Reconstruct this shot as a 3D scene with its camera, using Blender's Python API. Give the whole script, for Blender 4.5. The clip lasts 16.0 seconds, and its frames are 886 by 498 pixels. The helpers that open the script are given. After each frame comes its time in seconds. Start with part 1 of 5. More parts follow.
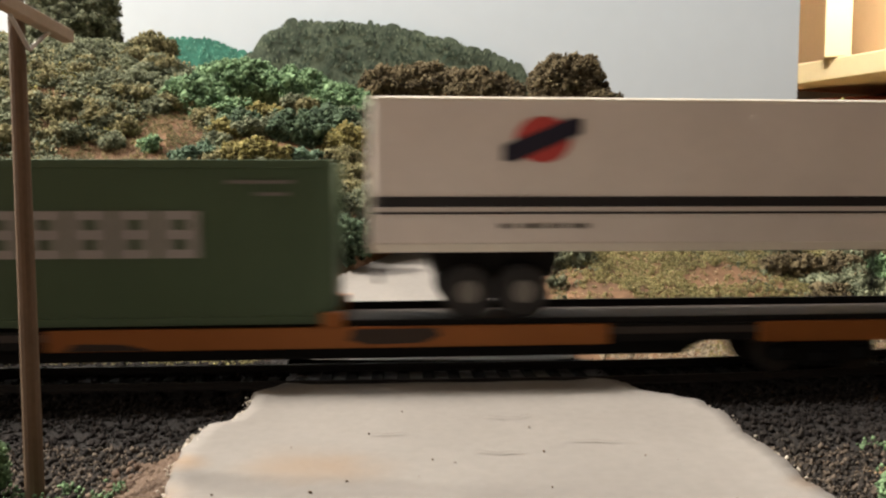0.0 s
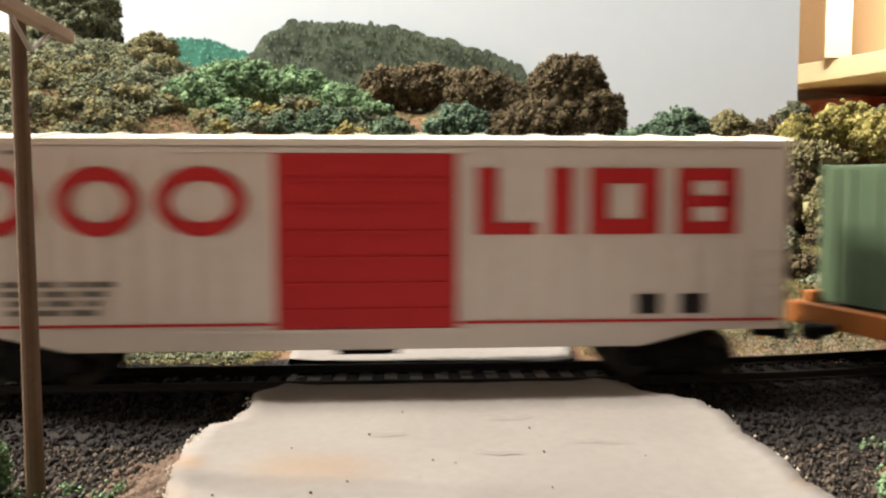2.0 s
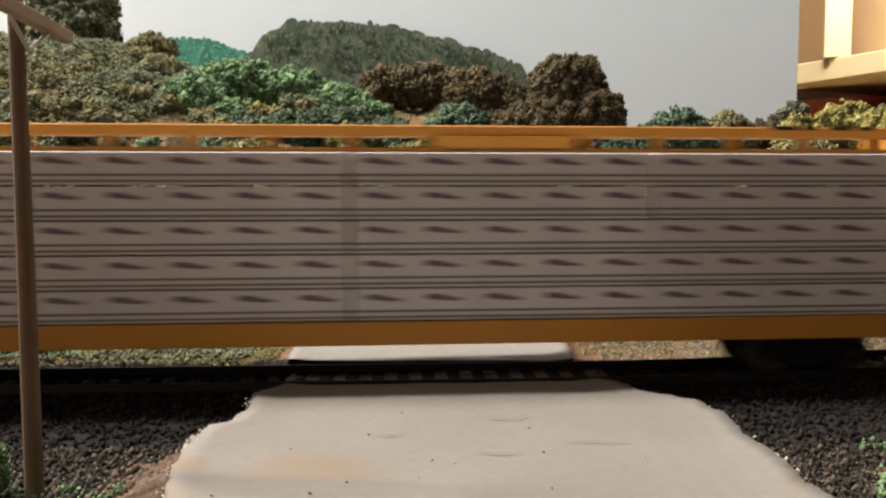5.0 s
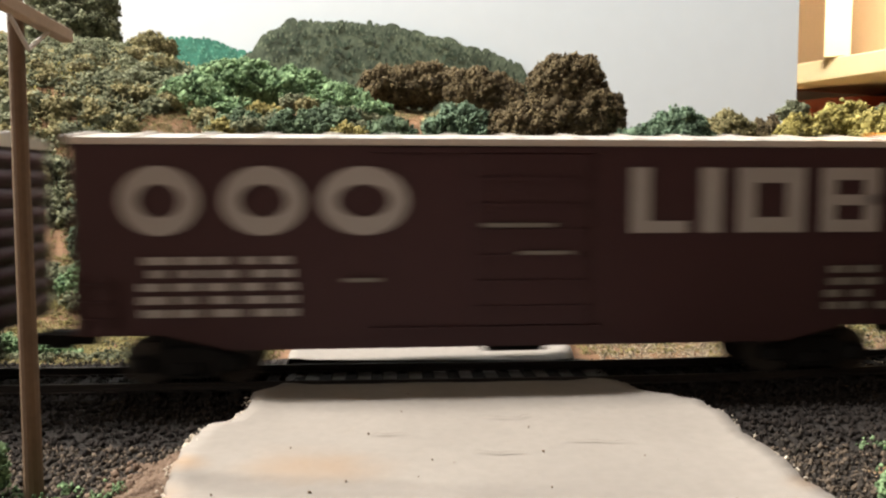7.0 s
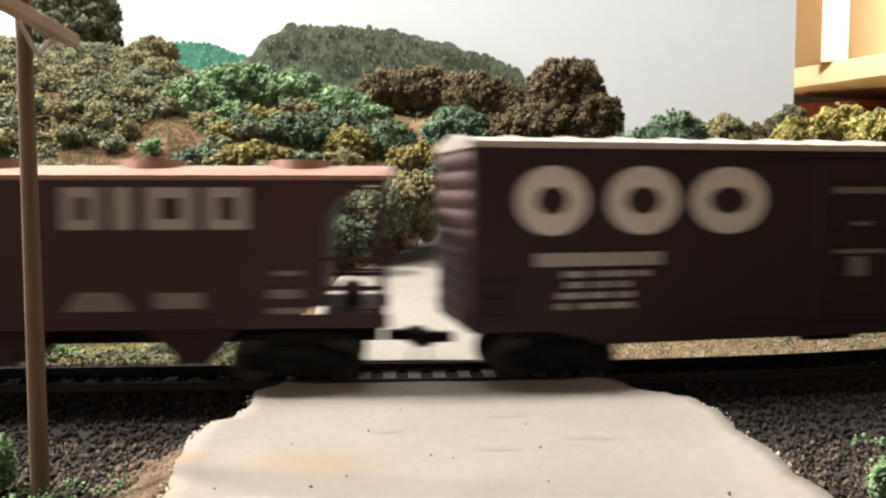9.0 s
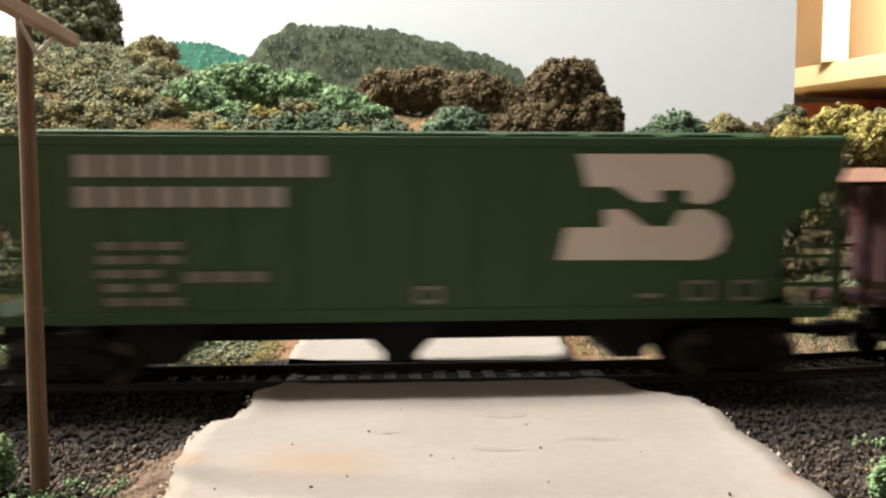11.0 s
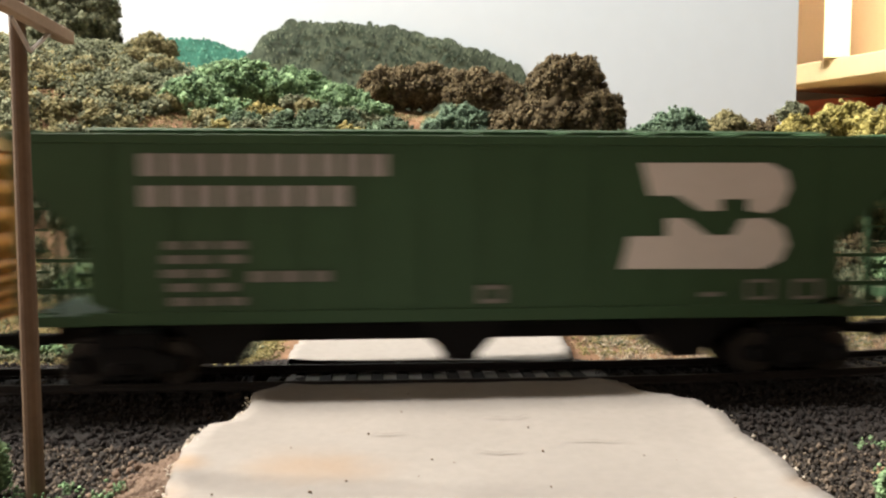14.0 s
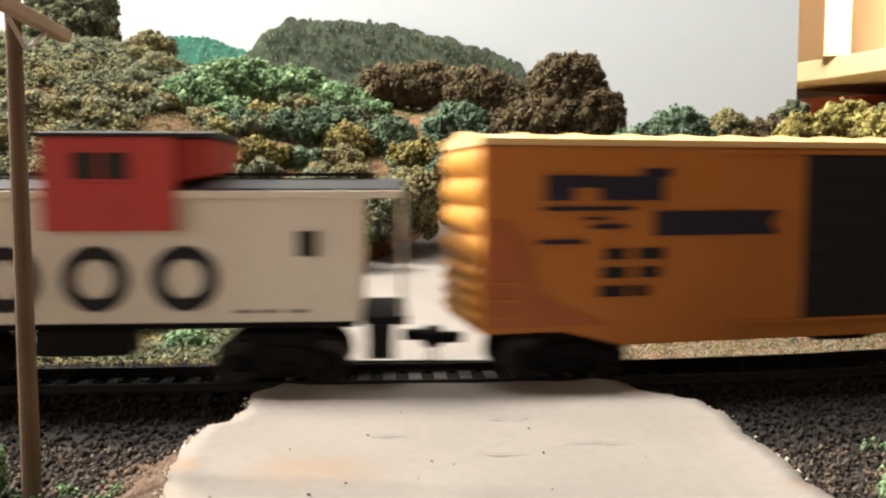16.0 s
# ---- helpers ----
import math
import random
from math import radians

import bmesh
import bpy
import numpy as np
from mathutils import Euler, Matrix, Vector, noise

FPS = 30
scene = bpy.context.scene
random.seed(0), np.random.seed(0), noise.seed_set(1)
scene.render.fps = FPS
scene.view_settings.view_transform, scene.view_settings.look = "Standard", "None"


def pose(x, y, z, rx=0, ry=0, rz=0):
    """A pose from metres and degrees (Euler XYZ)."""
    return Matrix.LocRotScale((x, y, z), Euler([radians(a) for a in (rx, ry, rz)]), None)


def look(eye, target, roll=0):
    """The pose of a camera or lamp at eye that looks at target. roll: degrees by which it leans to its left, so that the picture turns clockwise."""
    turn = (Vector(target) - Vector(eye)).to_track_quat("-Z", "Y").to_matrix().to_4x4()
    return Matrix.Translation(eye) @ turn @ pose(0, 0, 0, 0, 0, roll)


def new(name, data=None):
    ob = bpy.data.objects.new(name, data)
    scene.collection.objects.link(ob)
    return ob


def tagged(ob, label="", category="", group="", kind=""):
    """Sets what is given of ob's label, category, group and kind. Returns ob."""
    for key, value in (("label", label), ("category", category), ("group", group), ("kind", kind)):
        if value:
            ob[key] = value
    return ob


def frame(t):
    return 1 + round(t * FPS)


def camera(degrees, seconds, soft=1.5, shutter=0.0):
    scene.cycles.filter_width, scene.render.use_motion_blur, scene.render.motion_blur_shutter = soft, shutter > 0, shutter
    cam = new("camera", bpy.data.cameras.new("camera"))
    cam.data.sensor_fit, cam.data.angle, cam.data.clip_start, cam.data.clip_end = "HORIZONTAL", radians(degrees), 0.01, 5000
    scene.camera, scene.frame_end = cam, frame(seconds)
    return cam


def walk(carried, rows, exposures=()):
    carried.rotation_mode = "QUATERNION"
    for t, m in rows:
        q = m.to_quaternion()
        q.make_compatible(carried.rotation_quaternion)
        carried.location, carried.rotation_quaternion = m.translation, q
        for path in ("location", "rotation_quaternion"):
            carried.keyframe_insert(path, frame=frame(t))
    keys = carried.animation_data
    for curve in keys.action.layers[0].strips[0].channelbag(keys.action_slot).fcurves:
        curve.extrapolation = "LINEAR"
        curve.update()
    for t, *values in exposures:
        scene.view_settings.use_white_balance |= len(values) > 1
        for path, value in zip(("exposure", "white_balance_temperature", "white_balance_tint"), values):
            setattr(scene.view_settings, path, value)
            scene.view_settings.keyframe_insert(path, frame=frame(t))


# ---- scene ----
# A model railway in H0 scale, true size in metres. z = 0 is the top of the base board.
EYE = (0.0, 0.0, 0.053)
SHUTTER = 0.9
cam = camera(56.8, 16.0, soft=2.3, shutter=SHUTTER)


def seat(back, yaw=0.0, pitch=0.0, dz=0.0, dx=0.0):
    """The camera's pose: drawn back along its view by so many metres, turned right and down by so many degrees, shifted up and right."""
    a = radians(4.38)
    return pose(dx, -back * math.cos(a), EYE[2] + back * math.sin(a) + dz, 90 - 4.38 - pitch, 0, -yaw)


walk(cam, [(0.0, seat(-0.0002, 0.008, 0.033)), (0.5, seat(0.0001, 0.023, -0.072)), (1.0, seat(0.0, 0.022, -0.028)), (1.5, seat(-0.0001, 0.009, 0.038, 0.0001)),
           (2.0, seat(0.0, -0.010, -0.010)), (3.0, seat(0.0, -0.012, 0.017)), (4.0, seat(0.0, 0.020, 0.004, 0.0001)), (5.6, seat(-0.0006, 0.035, 0.08, 0.0002)),
           (6.5, seat(-0.00135, 0.051, 0.169, 0.0004, -0.0001)), (7.0, seat(-0.00025, 0.045, 0.036)), (7.5, seat(0.00235, 0.058, -0.249, -0.0007, 0.0001)),
           (8.0, seat(0.0025, 0.096, -0.272, -0.0007, 0.0001)), (9.0, seat(0.0025, 0.099, -0.278, -0.0008, 0.0001)), (11.5, seat(0.00234, 0.077, -0.274, -0.0007, 0.0001)),
           (12.0, seat(0.0002, 0.079, -0.083, -0.0001)), (12.5, seat(0.0004, 0.069, -0.118, -0.0001)), (13.0, seat(0.0004, 0.069, -0.122, -0.0001)), (13.5, seat(0.0003, 0.059, -0.008)),
           (14.0, seat(0.0003, 0.061, -0.015)), (14.5, seat(-0.0001, 0.078, -0.004)), (15.0, seat(-0.0008, 0.106, 0.004, 0.0003)), (15.5, seat(-0.0007, 0.064, 0.097, 0.0002)),
           (16.0, seat(-0.0008, 0.066, 0.115, 0.0003))],
     exposures=[(0.0, -0.25), (0.5, -0.12), (1.0, 0.03), (2.5, 0.05), (3.0, -0.18), (3.5, -0.42), (4.0, -0.42), (6.5, -0.14), (7.0, 0.08), (7.5, 0.2), (9.0, 0.22), (11.5, 0.22), (12.0, 0.18), (16.0, 0.18)])

# ---- light ----
world = bpy.data.worlds.new("room_air")
scene.world = world
world.use_nodes = True
world.node_tree.nodes["Background"].inputs[0].default_value = (1.0, 0.93, 0.84, 1)
world.node_tree.nodes["Background"].inputs[1].default_value = 0.05
scene.view_settings.exposure = 0.0


def area_lamp(name, eye, target, sx, sy, watts, colour):
    d = bpy.data.lights.new(name, "AREA")
    d.shape, d.size, d.size_y, d.energy, d.color = "RECTANGLE", sx, sy, watts, colour
    ob = new(name, d)
    ob.matrix_world = look(eye, target)
    return ob


LAMP = (-0.20, 0.340, 0.85)
tube = area_lamp("tube_light", LAMP, (LAMP[0], LAMP[1], 0.0), 1.1, 0.03, 11.0, (1.0, 0.92, 0.85))
tube.matrix_world = pose(*LAMP, 0, 0, 3.7)
# Added fill for the cars' near sides; its window is invented, out of view.
area_lamp("front_fill_light", (-2.6, -1.05, 0.55), (0.0, 0.25, 0.1), 1.1, 1.0, 28.0, (1.0, 0.89, 0.80))
# Lamp added out of view on the left to brighten the car ends.
SIDE = (-1.00, 0.36, 0.90)
area_lamp("left_fill_light", SIDE, (0.0, 0.24, 0.05), 0.22, 0.22, 50.0, (1.0, 0.90, 0.77))
# Added light for the shelf alone; no such lamp is known there.
area_lamp("shelf_fill_light", (0.38, 0.76, 0.44), (0.46, 1.18, 0.28), 0.12, 0.12, 3.6, (1.0, 0.84, 0.60))


# ---- materials ----


def material(name, colour, rough=0.7, metal=0.0, vary=0.18, scale=60.0, fine=600.0, bump=0.2, dark=None, island=0.0, rand=0.0, spec=0.4, dist=0.0004, contrast=1.0):
    """A procedural surface: two noises shift the colour, a fine one gives relief; island / rand vary piece by piece."""
    m = bpy.data.materials.new(name)
    m.use_nodes = True
    nt = m.node_tree
    N, L = nt.nodes, nt.links
    b = N["Principled BSDF"]
    b.inputs["Roughness"].default_value, b.inputs["Metallic"].default_value = rough, metal
    b.inputs["Specular IOR Level"].default_value = spec
    co = N.new("ShaderNodeTexCoord")
    n1, n2 = N.new("ShaderNodeTexNoise"), N.new("ShaderNodeTexNoise")
    n1.inputs["Scale"].default_value, n1.inputs["Detail"].default_value = scale, 4
    n2.inputs["Scale"].default_value, n2.inputs["Detail"].default_value = fine, 3
    L.new(co.outputs["Object"], n1.inputs["Vector"])
    L.new(co.outputs["Object"], n2.inputs["Vector"])
    dk = dark or tuple(c * (1 - 2 * vary) for c in colour)
    lt = tuple(min(1, c * (1 + vary)) for c in colour)
    ramp = N.new("ShaderNodeMix")
    ramp.data_type = "RGBA"
    ramp.inputs[6].default_value, ramp.inputs[7].default_value = (*dk, 1), (*lt, 1)
    add = N.new("ShaderNodeMath")
    add.operation = "MULTIPLY_ADD"
    add.inputs[1].default_value = 0.4
    L.new(n2.outputs[0], add.inputs[0])
    mul = N.new("ShaderNodeMath")
    mul.operation = "MULTIPLY"
    mul.inputs[1].default_value = 0.75
    L.new(n1.outputs[0], mul.inputs[0])
    L.new(mul.outputs[0], add.inputs[2])
    last = add.outputs[0]
    if contrast != 1.0:
        c = N.new("ShaderNodeMath")
        c.operation = "MULTIPLY_ADD"
        c.inputs[1].default_value, c.inputs[2].default_value = contrast, 0.5 - 0.575 * contrast
        L.new(last, c.inputs[0])
        last = c.outputs[0]
    for amount, kind, out in ((island, "ShaderNodeNewGeometry", "Random Per Island"), (rand, "ShaderNodeObjectInfo", "Random")):
        if amount:
            g = N.new(kind)
            s = N.new("ShaderNodeMath")
            s.operation = "MULTIPLY_ADD"
            s.inputs[1].default_value = amount
            L.new(g.outputs[out], s.inputs[0])
            L.new(last, s.inputs[2])
            o = N.new("ShaderNodeMath")
            o.operation = "SUBTRACT"
            o.inputs[1].default_value = amount / 2
            L.new(s.outputs[0], o.inputs[0])
            last = o.outputs[0]
    L.new(last, ramp.inputs[0])
    L.new(ramp.outputs[2], b.inputs["Base Color"])
    if bump:
        bp = N.new("ShaderNodeBump")
        bp.inputs["Strength"].default_value, bp.inputs["Distance"].default_value = bump, dist
        L.new(n2.outputs[0], bp.inputs["Height"])
        L.new(bp.outputs[0], b.inputs["Normal"])
    return m


def stained(m, spots, colour):
    """Soft stains with a ragged rim on a material: (x, y, radius, strength) on the ground plan."""
    N, L = m.node_tree.nodes, m.node_tree.links
    b = N["Principled BSDF"]
    co, ns = N.new("ShaderNodeTexCoord"), N.new("ShaderNodeTexNoise")
    ns.inputs["Scale"].default_value, ns.inputs["Detail"].default_value = 110, 5
    L.new(co.outputs["Object"], ns.inputs["Vector"])
    for x, y, r, k in spots:
        d = N.new("ShaderNodeVectorMath")
        d.operation = "DISTANCE"
        d.inputs[1].default_value = (x, y, 0.0095)
        L.new(co.outputs["Object"], d.inputs[0])
        w = N.new("ShaderNodeMath")
        w.operation = "MULTIPLY_ADD"
        w.inputs[1].default_value = r * 0.9
        L.new(ns.outputs[0], w.inputs[0])
        L.new(d.outputs["Value"], w.inputs[2])
        g = N.new("ShaderNodeMapRange")
        g.interpolation_type = "SMOOTHSTEP"
        for name, v in (("From Min", r * 0.35), ("From Max", r * 1.45), ("To Min", k), ("To Max", 0.0)):
            g.inputs[name].default_value = v
        L.new(w.outputs[0], g.inputs["Value"])
        mix = N.new("ShaderNodeMix")
        mix.data_type = "RGBA"
        mix.inputs[7].default_value = (*colour, 1)
        L.new(b.inputs["Base Color"].links[0].from_socket, mix.inputs[6])
        L.new(g.outputs["Result"], mix.inputs[0])
        L.new(mix.outputs[2], b.inputs["Base Color"])


PLASTER = material("plaster", (0.208, 0.195, 0.181), 0.85, vary=0.10, contrast=1.6, scale=25, fine=500, bump=0.25)
stained(PLASTER, ((-0.0225, 0.1265, 0.0125, 0.75), (-0.014, 0.1235, 0.010, 0.5), (-0.041, 0.126, 0.006, 0.9), (-0.040, 0.112, 0.007, 0.8), (0.0535, 0.117, 0.005, 0.7)), (0.20, 0.145, 0.10))
EARTH = material("earth", (0.165, 0.092, 0.048), 0.95, contrast=2.0, vary=0.35, scale=40, fine=420, bump=0.8)
SKY_PAINT = material("sky_paint", (0.50, 0.58, 0.645), 0.75, vary=0.04, scale=3, fine=80, bump=0.05)
STEEL = material("rail_steel", (0.024, 0.020, 0.018), 0.6, 0.1, vary=0.3, scale=80, spec=0.2)
TIE = material("tie_plastic", (0.012, 0.011, 0.010), 0.8, spec=0.15)
POLE_WOOD = material("pole_wood", (0.128, 0.084, 0.052), 0.7, vary=0.3, scale=90, fine=900)
BLACK = material("black_plastic", (0.009, 0.0085, 0.0085), 0.7, vary=0.2, spec=0.15)

# ---- mesh helpers ----


def part(name, bm, mat, parent=None, label=""):
    me = bpy.data.meshes.new(name)
    bm.to_mesh(me)
    bm.free()
    me.materials.append(mat)
    ob = new(name, me)
    ob.parent = parent
    if label:
        ob["label"] = label
    return ob


def thing(name, label, category, group="", kind=""):
    return tagged(new(name), label, category, group, kind)


def box(x0, x1, y0, y1, z0, z1, bevel=0.0, bm=None):
    bm = bm or bmesh.new()
    r = bmesh.ops.create_cube(bm, size=1.0)
    vs = r["verts"]
    bmesh.ops.scale(bm, vec=(x1 - x0, y1 - y0, z1 - z0), verts=vs)
    bmesh.ops.translate(bm, vec=((x0 + x1) / 2, (y0 + y1) / 2, (z0 + z1) / 2), verts=vs)
    if bevel:
        es = list({e for v in vs for e in v.link_edges})
        bmesh.ops.bevel(bm, geom=es, offset=bevel, segments=1, affect="EDGES")
    return bm


def rod(p, q, r0, r1, sides=10, bm=None):
    bm = bm or bmesh.new()
    p, q = Vector(p), Vector(q)
    d = q - p
    m = Matrix.Translation((p + q) / 2) @ d.to_track_quat("Z", "Y").to_matrix().to_4x4()
    bmesh.ops.create_cone(bm, cap_ends=True, segments=sides, radius1=r0, radius2=r1, depth=d.length, matrix=m)
    return bm


# ---- the track's line ----
RAIL = 0.010
RAIL_TOP = 0.0090
TH0, TY = 3.7, 0.1935


def heading(s):
    """The track's heading in degrees: nearly straight past the road, a tight bend to the north, then eastwards again."""
    return TH0 + math.degrees((max(0.03, min(s, 0.16)) - 0.03) / 0.457) - 8.0 * max(0.0, min(1.0, (s - 0.30) / 0.15))


LINE_S = np.linspace(0.0, 2.9, 2901)
LINE_A = np.radians([heading(s) for s in LINE_S])
LINE_X = np.concatenate(([0.0], np.cumsum(np.cos((LINE_A[1:] + LINE_A[:-1]) / 2)) * 0.001))
LINE_Y = np.concatenate(([0.0], np.cumsum(np.sin((LINE_A[1:] + LINE_A[:-1]) / 2)) * 0.001)) + TY


def track(s):
    """The place and heading on the track's centre line, s metres along it."""
    if s < 0:
        a = radians(TH0)
        return s * math.cos(a), TY + s * math.sin(a), a
    return float(np.interp(s, LINE_S, LINE_X)), float(np.interp(s, LINE_S, LINE_Y)), float(np.interp(s, LINE_S, LINE_A))


def on_track(s, v, z):
    x, y, a = track(s)
    return Vector((x - v * math.sin(a), y + v * math.cos(a), z))


# ---- room ----
WALL = material("wall_paint", (0.33, 0.27, 0.21), 0.9, vary=0.04, scale=2, fine=60, bump=0.05)
CARPET = material("floor_grey", (0.22, 0.19, 0.16), 0.95, vary=0.2, scale=8, fine=200)
CEIL = material("ceiling_white", (0.48, 0.44, 0.39), 0.95, vary=0.03, scale=3, fine=90)
PINE = material("pine_board", (0.62, 0.45, 0.24), 0.6, vary=0.12, scale=12, fine=140, bump=0.1)
CREAM = material("cream_paint", (0.84, 0.75, 0.54), 0.55, vary=0.05, scale=8, fine=200, bump=0.05)
STRAW = material("straw_paint", (0.74, 0.62, 0.34), 0.6, vary=0.06, scale=9, fine=200, bump=0.05)
TAN = material("tan_panel", (0.70, 0.50, 0.33), 0.7, vary=0.07, scale=10, fine=250, bump=0.05)
RED_GLAZE = material("red_glaze", (0.24, 0.045, 0.025), 0.25, vary=0.2, scale=20)
DARK_WOOD = material("dark_wood", (0.06, 0.03, 0.02), 0.6, vary=0.3, scale=20)

X0, X1, Y0, Y1, Z0, Z1 = -2.7, 3.0, -2.2, 1.9, -1.05, 1.35
for nm, b in (("wall_west", (X0 - 0.1, X0, Y0, Y1, Z0, Z1)), ("wall_east", (X1, X1 + 0.1, Y0, Y1, Z0, Z1)),
              ("wall_south", (X0, X1, Y0 - 0.1, Y0, Z0, Z1)), ("wall_north", (X0, X1, Y1, Y1 + 0.1, Z0, Z1))):
    tagged(part(nm, box(*b), WALL), "plain tan painted room wall", "wall", kind="structure")
tagged(part("floor", box(X0, X1, Y0, Y1, Z0 - 0.1, Z0), CARPET), "dull grey-brown room floor", "floor", kind="structure")
tagged(part("ceiling", box(X0, X1, Y0, Y1, Z1, Z1 + 0.1), CEIL), "dull cream flat room ceiling", "ceiling", kind="structure")
tagged(part("base_board", box(-2.6, 2.8, -0.30, 1.40, -0.04, -0.004), PINE), "plywood base board under the model landscape", "board", kind="structure")

fixture = thing("tube_lamp", "long fluorescent lamp hanging over the layout", "lamp")
part("housing", box(-0.58, 0.58, -0.05, 0.05, 0.01, 0.07, 0.01), CEIL, fixture, "pale metal housing")
for u in (-0.42, 0.42):
    part("hanger", rod((u, 0, 0.07), (u, 0, Z1 - LAMP[2]), 0.003, 0.003, 8), CEIL, fixture)
fixture.matrix_world = pose(*LAMP, 0, 0, 3.7)
# Made-up housing and stem for the added left lamp.
left_fill = thing("left_fill_lamp", "added unseen square lamp that brightens the left car ends", "lamp")
shade = part("shade", box(-0.18, 0.18, -0.18, 0.18, 0.004, 0.06, 0.01), CEIL, left_fill)
shade.matrix_world = look(SIDE, (0.0, 0.24, 0.05))
part("stem", rod((SIDE[0] - 0.08, SIDE[1], SIDE[2]), (SIDE[0] - 0.08, SIDE[1], Z1), 0.006, 0.006, 10), CEIL, left_fill)
# Housing invented for the added shelf light, out of view.
spot = thing("shelf_fill_pendant", "added unseen pendant that brightens the shelf", "ceiling light")
part("frame", box(0.31, 0.45, 0.68, 0.80, 0.54, 0.58, 0.01), CEIL, spot)
part("stem", rod((0.38, 0.74, 0.58), (0.38, 0.74, Z1), 0.004, 0.004, 8), CEIL, spot)
# Invented window surround that gives the fill lamp a place in the wall.
surround = tagged(new("fill_surround"), "added cream surround of the unseen fill lamp in the side wall", "window", kind="structure")
for nm, b in (("surround_bar", (-1.68, -1.63, 0.0, 1.1)), ("surround_bar", (-0.47, -0.42, 0.0, 1.1)), ("surround_sill", (-1.68, -0.42, -0.03, 0.02)), ("surround_bar", (-1.68, -0.42, 1.08, 1.13))):
    part(nm, box(X0 + 0.001, X0 + 0.03, b[0], b[1], b[2], b[3]), CREAM, surround)

# ---- ground ----


def smooth(a, b, x):
    t = max(0.0, min(1.0, (x - a) / (b - a)))
    return t * t * (3 - 2 * t)


def table(x, rows):
    """A smooth line through a few (place, value) rows."""
    if x <= rows[0][0]:
        return rows[0][1]
    for (a, u), (b, v) in zip(rows, rows[1:]):
        if x <= b:
            return u + (v - u) * smooth(a, b, x)
    return rows[-1][1]


CREST = ((-0.40, 0.134), (-0.20, 0.127), (-0.10, 0.104), (-0.025, 0.090), (0.05, 0.076), (0.135, 0.056), (0.24, 0.056), (0.5, 0.07))


def road_mid(y):
    return -0.003 + 0.035 * smooth(0.29, 0.38, y)


def road_height(y):
    return 0.0085 + 0.115 * max(0.0, y - 0.208) + 1.75 * max(0.0, y - 0.31) ** 2


def land(x, y):
    bed = 0.0055 - 0.003 * smooth(0.172, 0.135, y)
    slope = smooth(0.228, 0.49, y) * table(x, CREST)
    mound = 0.012 * math.exp(-((x - 0.105) / 0.060) ** 2 - ((y - 0.305) / 0.040) ** 2)
    return bed + slope + mound


def height(x, y):
    """The land's height over the base board."""
    n = noise.noise(Vector((x * 16, y * 16, 0.3))) * 0.004 + noise.noise(Vector((x * 50, y * 50, 2.0))) * 0.002 + noise.noise(Vector((x * 150, y * 150, 5.0))) * 0.0008
    z = land(x, y) + n * smooth(0.22, 0.29, y) + n * 0.1
    w = smooth(0.052, 0.037, abs(x - road_mid(y))) * smooth(0.42, 0.385, y) * smooth(0.200, 0.215, y)
    return z * (1 - w) + (road_height(y) - 0.002) * w


def grid_sheet(name, x0, x1, y0, y1, step, fn, mat, parent=None):
    nx, ny = int(round((x1 - x0) / step)) + 1, int(round((y1 - y0) / step)) + 1
    vs = [(x0 + i * step, y0 + j * step, fn(x0 + i * step, y0 + j * step)) for j in range(ny) for i in range(nx)]
    fs = [(j * nx + i, j * nx + i + 1, (j + 1) * nx + i + 1, (j + 1) * nx + i) for j in range(ny - 1) for i in range(nx - 1)]
    me = bpy.data.meshes.new(name)
    me.from_pydata(vs, [], fs)
    me.polygons.foreach_set("use_smooth", [True] * len(fs))
    me.materials.append(mat)
    ob = new(name, me)
    ob.parent = parent
    return ob


tagged(grid_sheet("ground", -0.75, 0.75, -0.30, 0.63, 0.004, height, EARTH), "brown earth and dry turf rising to hills", "ground", kind="structure")

# ---- painted backdrop ----
tagged(part("backdrop", box(-1.9, 0.2735, 0.640, 0.646, -0.3, 1.0), SKY_PAINT), "pale painted sky board behind the hills", "backdrop", kind="structure")


def painted_ridge(name, rows, step, bump, mat, y, seed, label):
    """A flat painted ridge with a line of rounded treetops, on the backdrop."""
    rnd = random.Random(seed)
    bm = bmesh.new()
    x, prev = rows[0][0], None
    while x < rows[-1][0]:
        w = step * rnd.uniform(0.35, 1.7)
        top = bump * rnd.uniform(0.15, 1.25)
        for k in range(6):
            xx = x + w * k / 6
            z = table(xx, rows) + top * math.sqrt(max(0, 1 - (k / 3 - 1) ** 2)) + rnd.uniform(-0.0004, 0.0004)
            cur = (bm.verts.new((xx, y, 0.0)), bm.verts.new((xx, y, z)))
            if prev:
                bm.faces.new((prev[0], cur[0], cur[1], prev[1]))
            prev = cur
        x += w
    return tagged(part(name, bm, mat), label, "painted hill", kind="structure")


RIDGE = material("painted_ridge", (0.088, 0.118, 0.080), 0.85, vary=0.3, scale=70, fine=420, bump=0.05, dark=(0.014, 0.026, 0.018), contrast=2.2)
TEAL = material("painted_teal", (0.040, 0.185, 0.135), 0.85, vary=0.3, scale=110, fine=420, bump=0.05, dark=(0.010, 0.070, 0.055), contrast=2.4)
DAB_PALE = material("pale_green_dabs", (0.122, 0.158, 0.104), 0.85, vary=0.3, scale=200, fine=700, bump=0.05, island=0.9)
DAB_DEEP = material("deep_green_dabs", (0.030, 0.052, 0.034), 0.85, vary=0.3, scale=200, fine=700, bump=0.05, island=0.9)
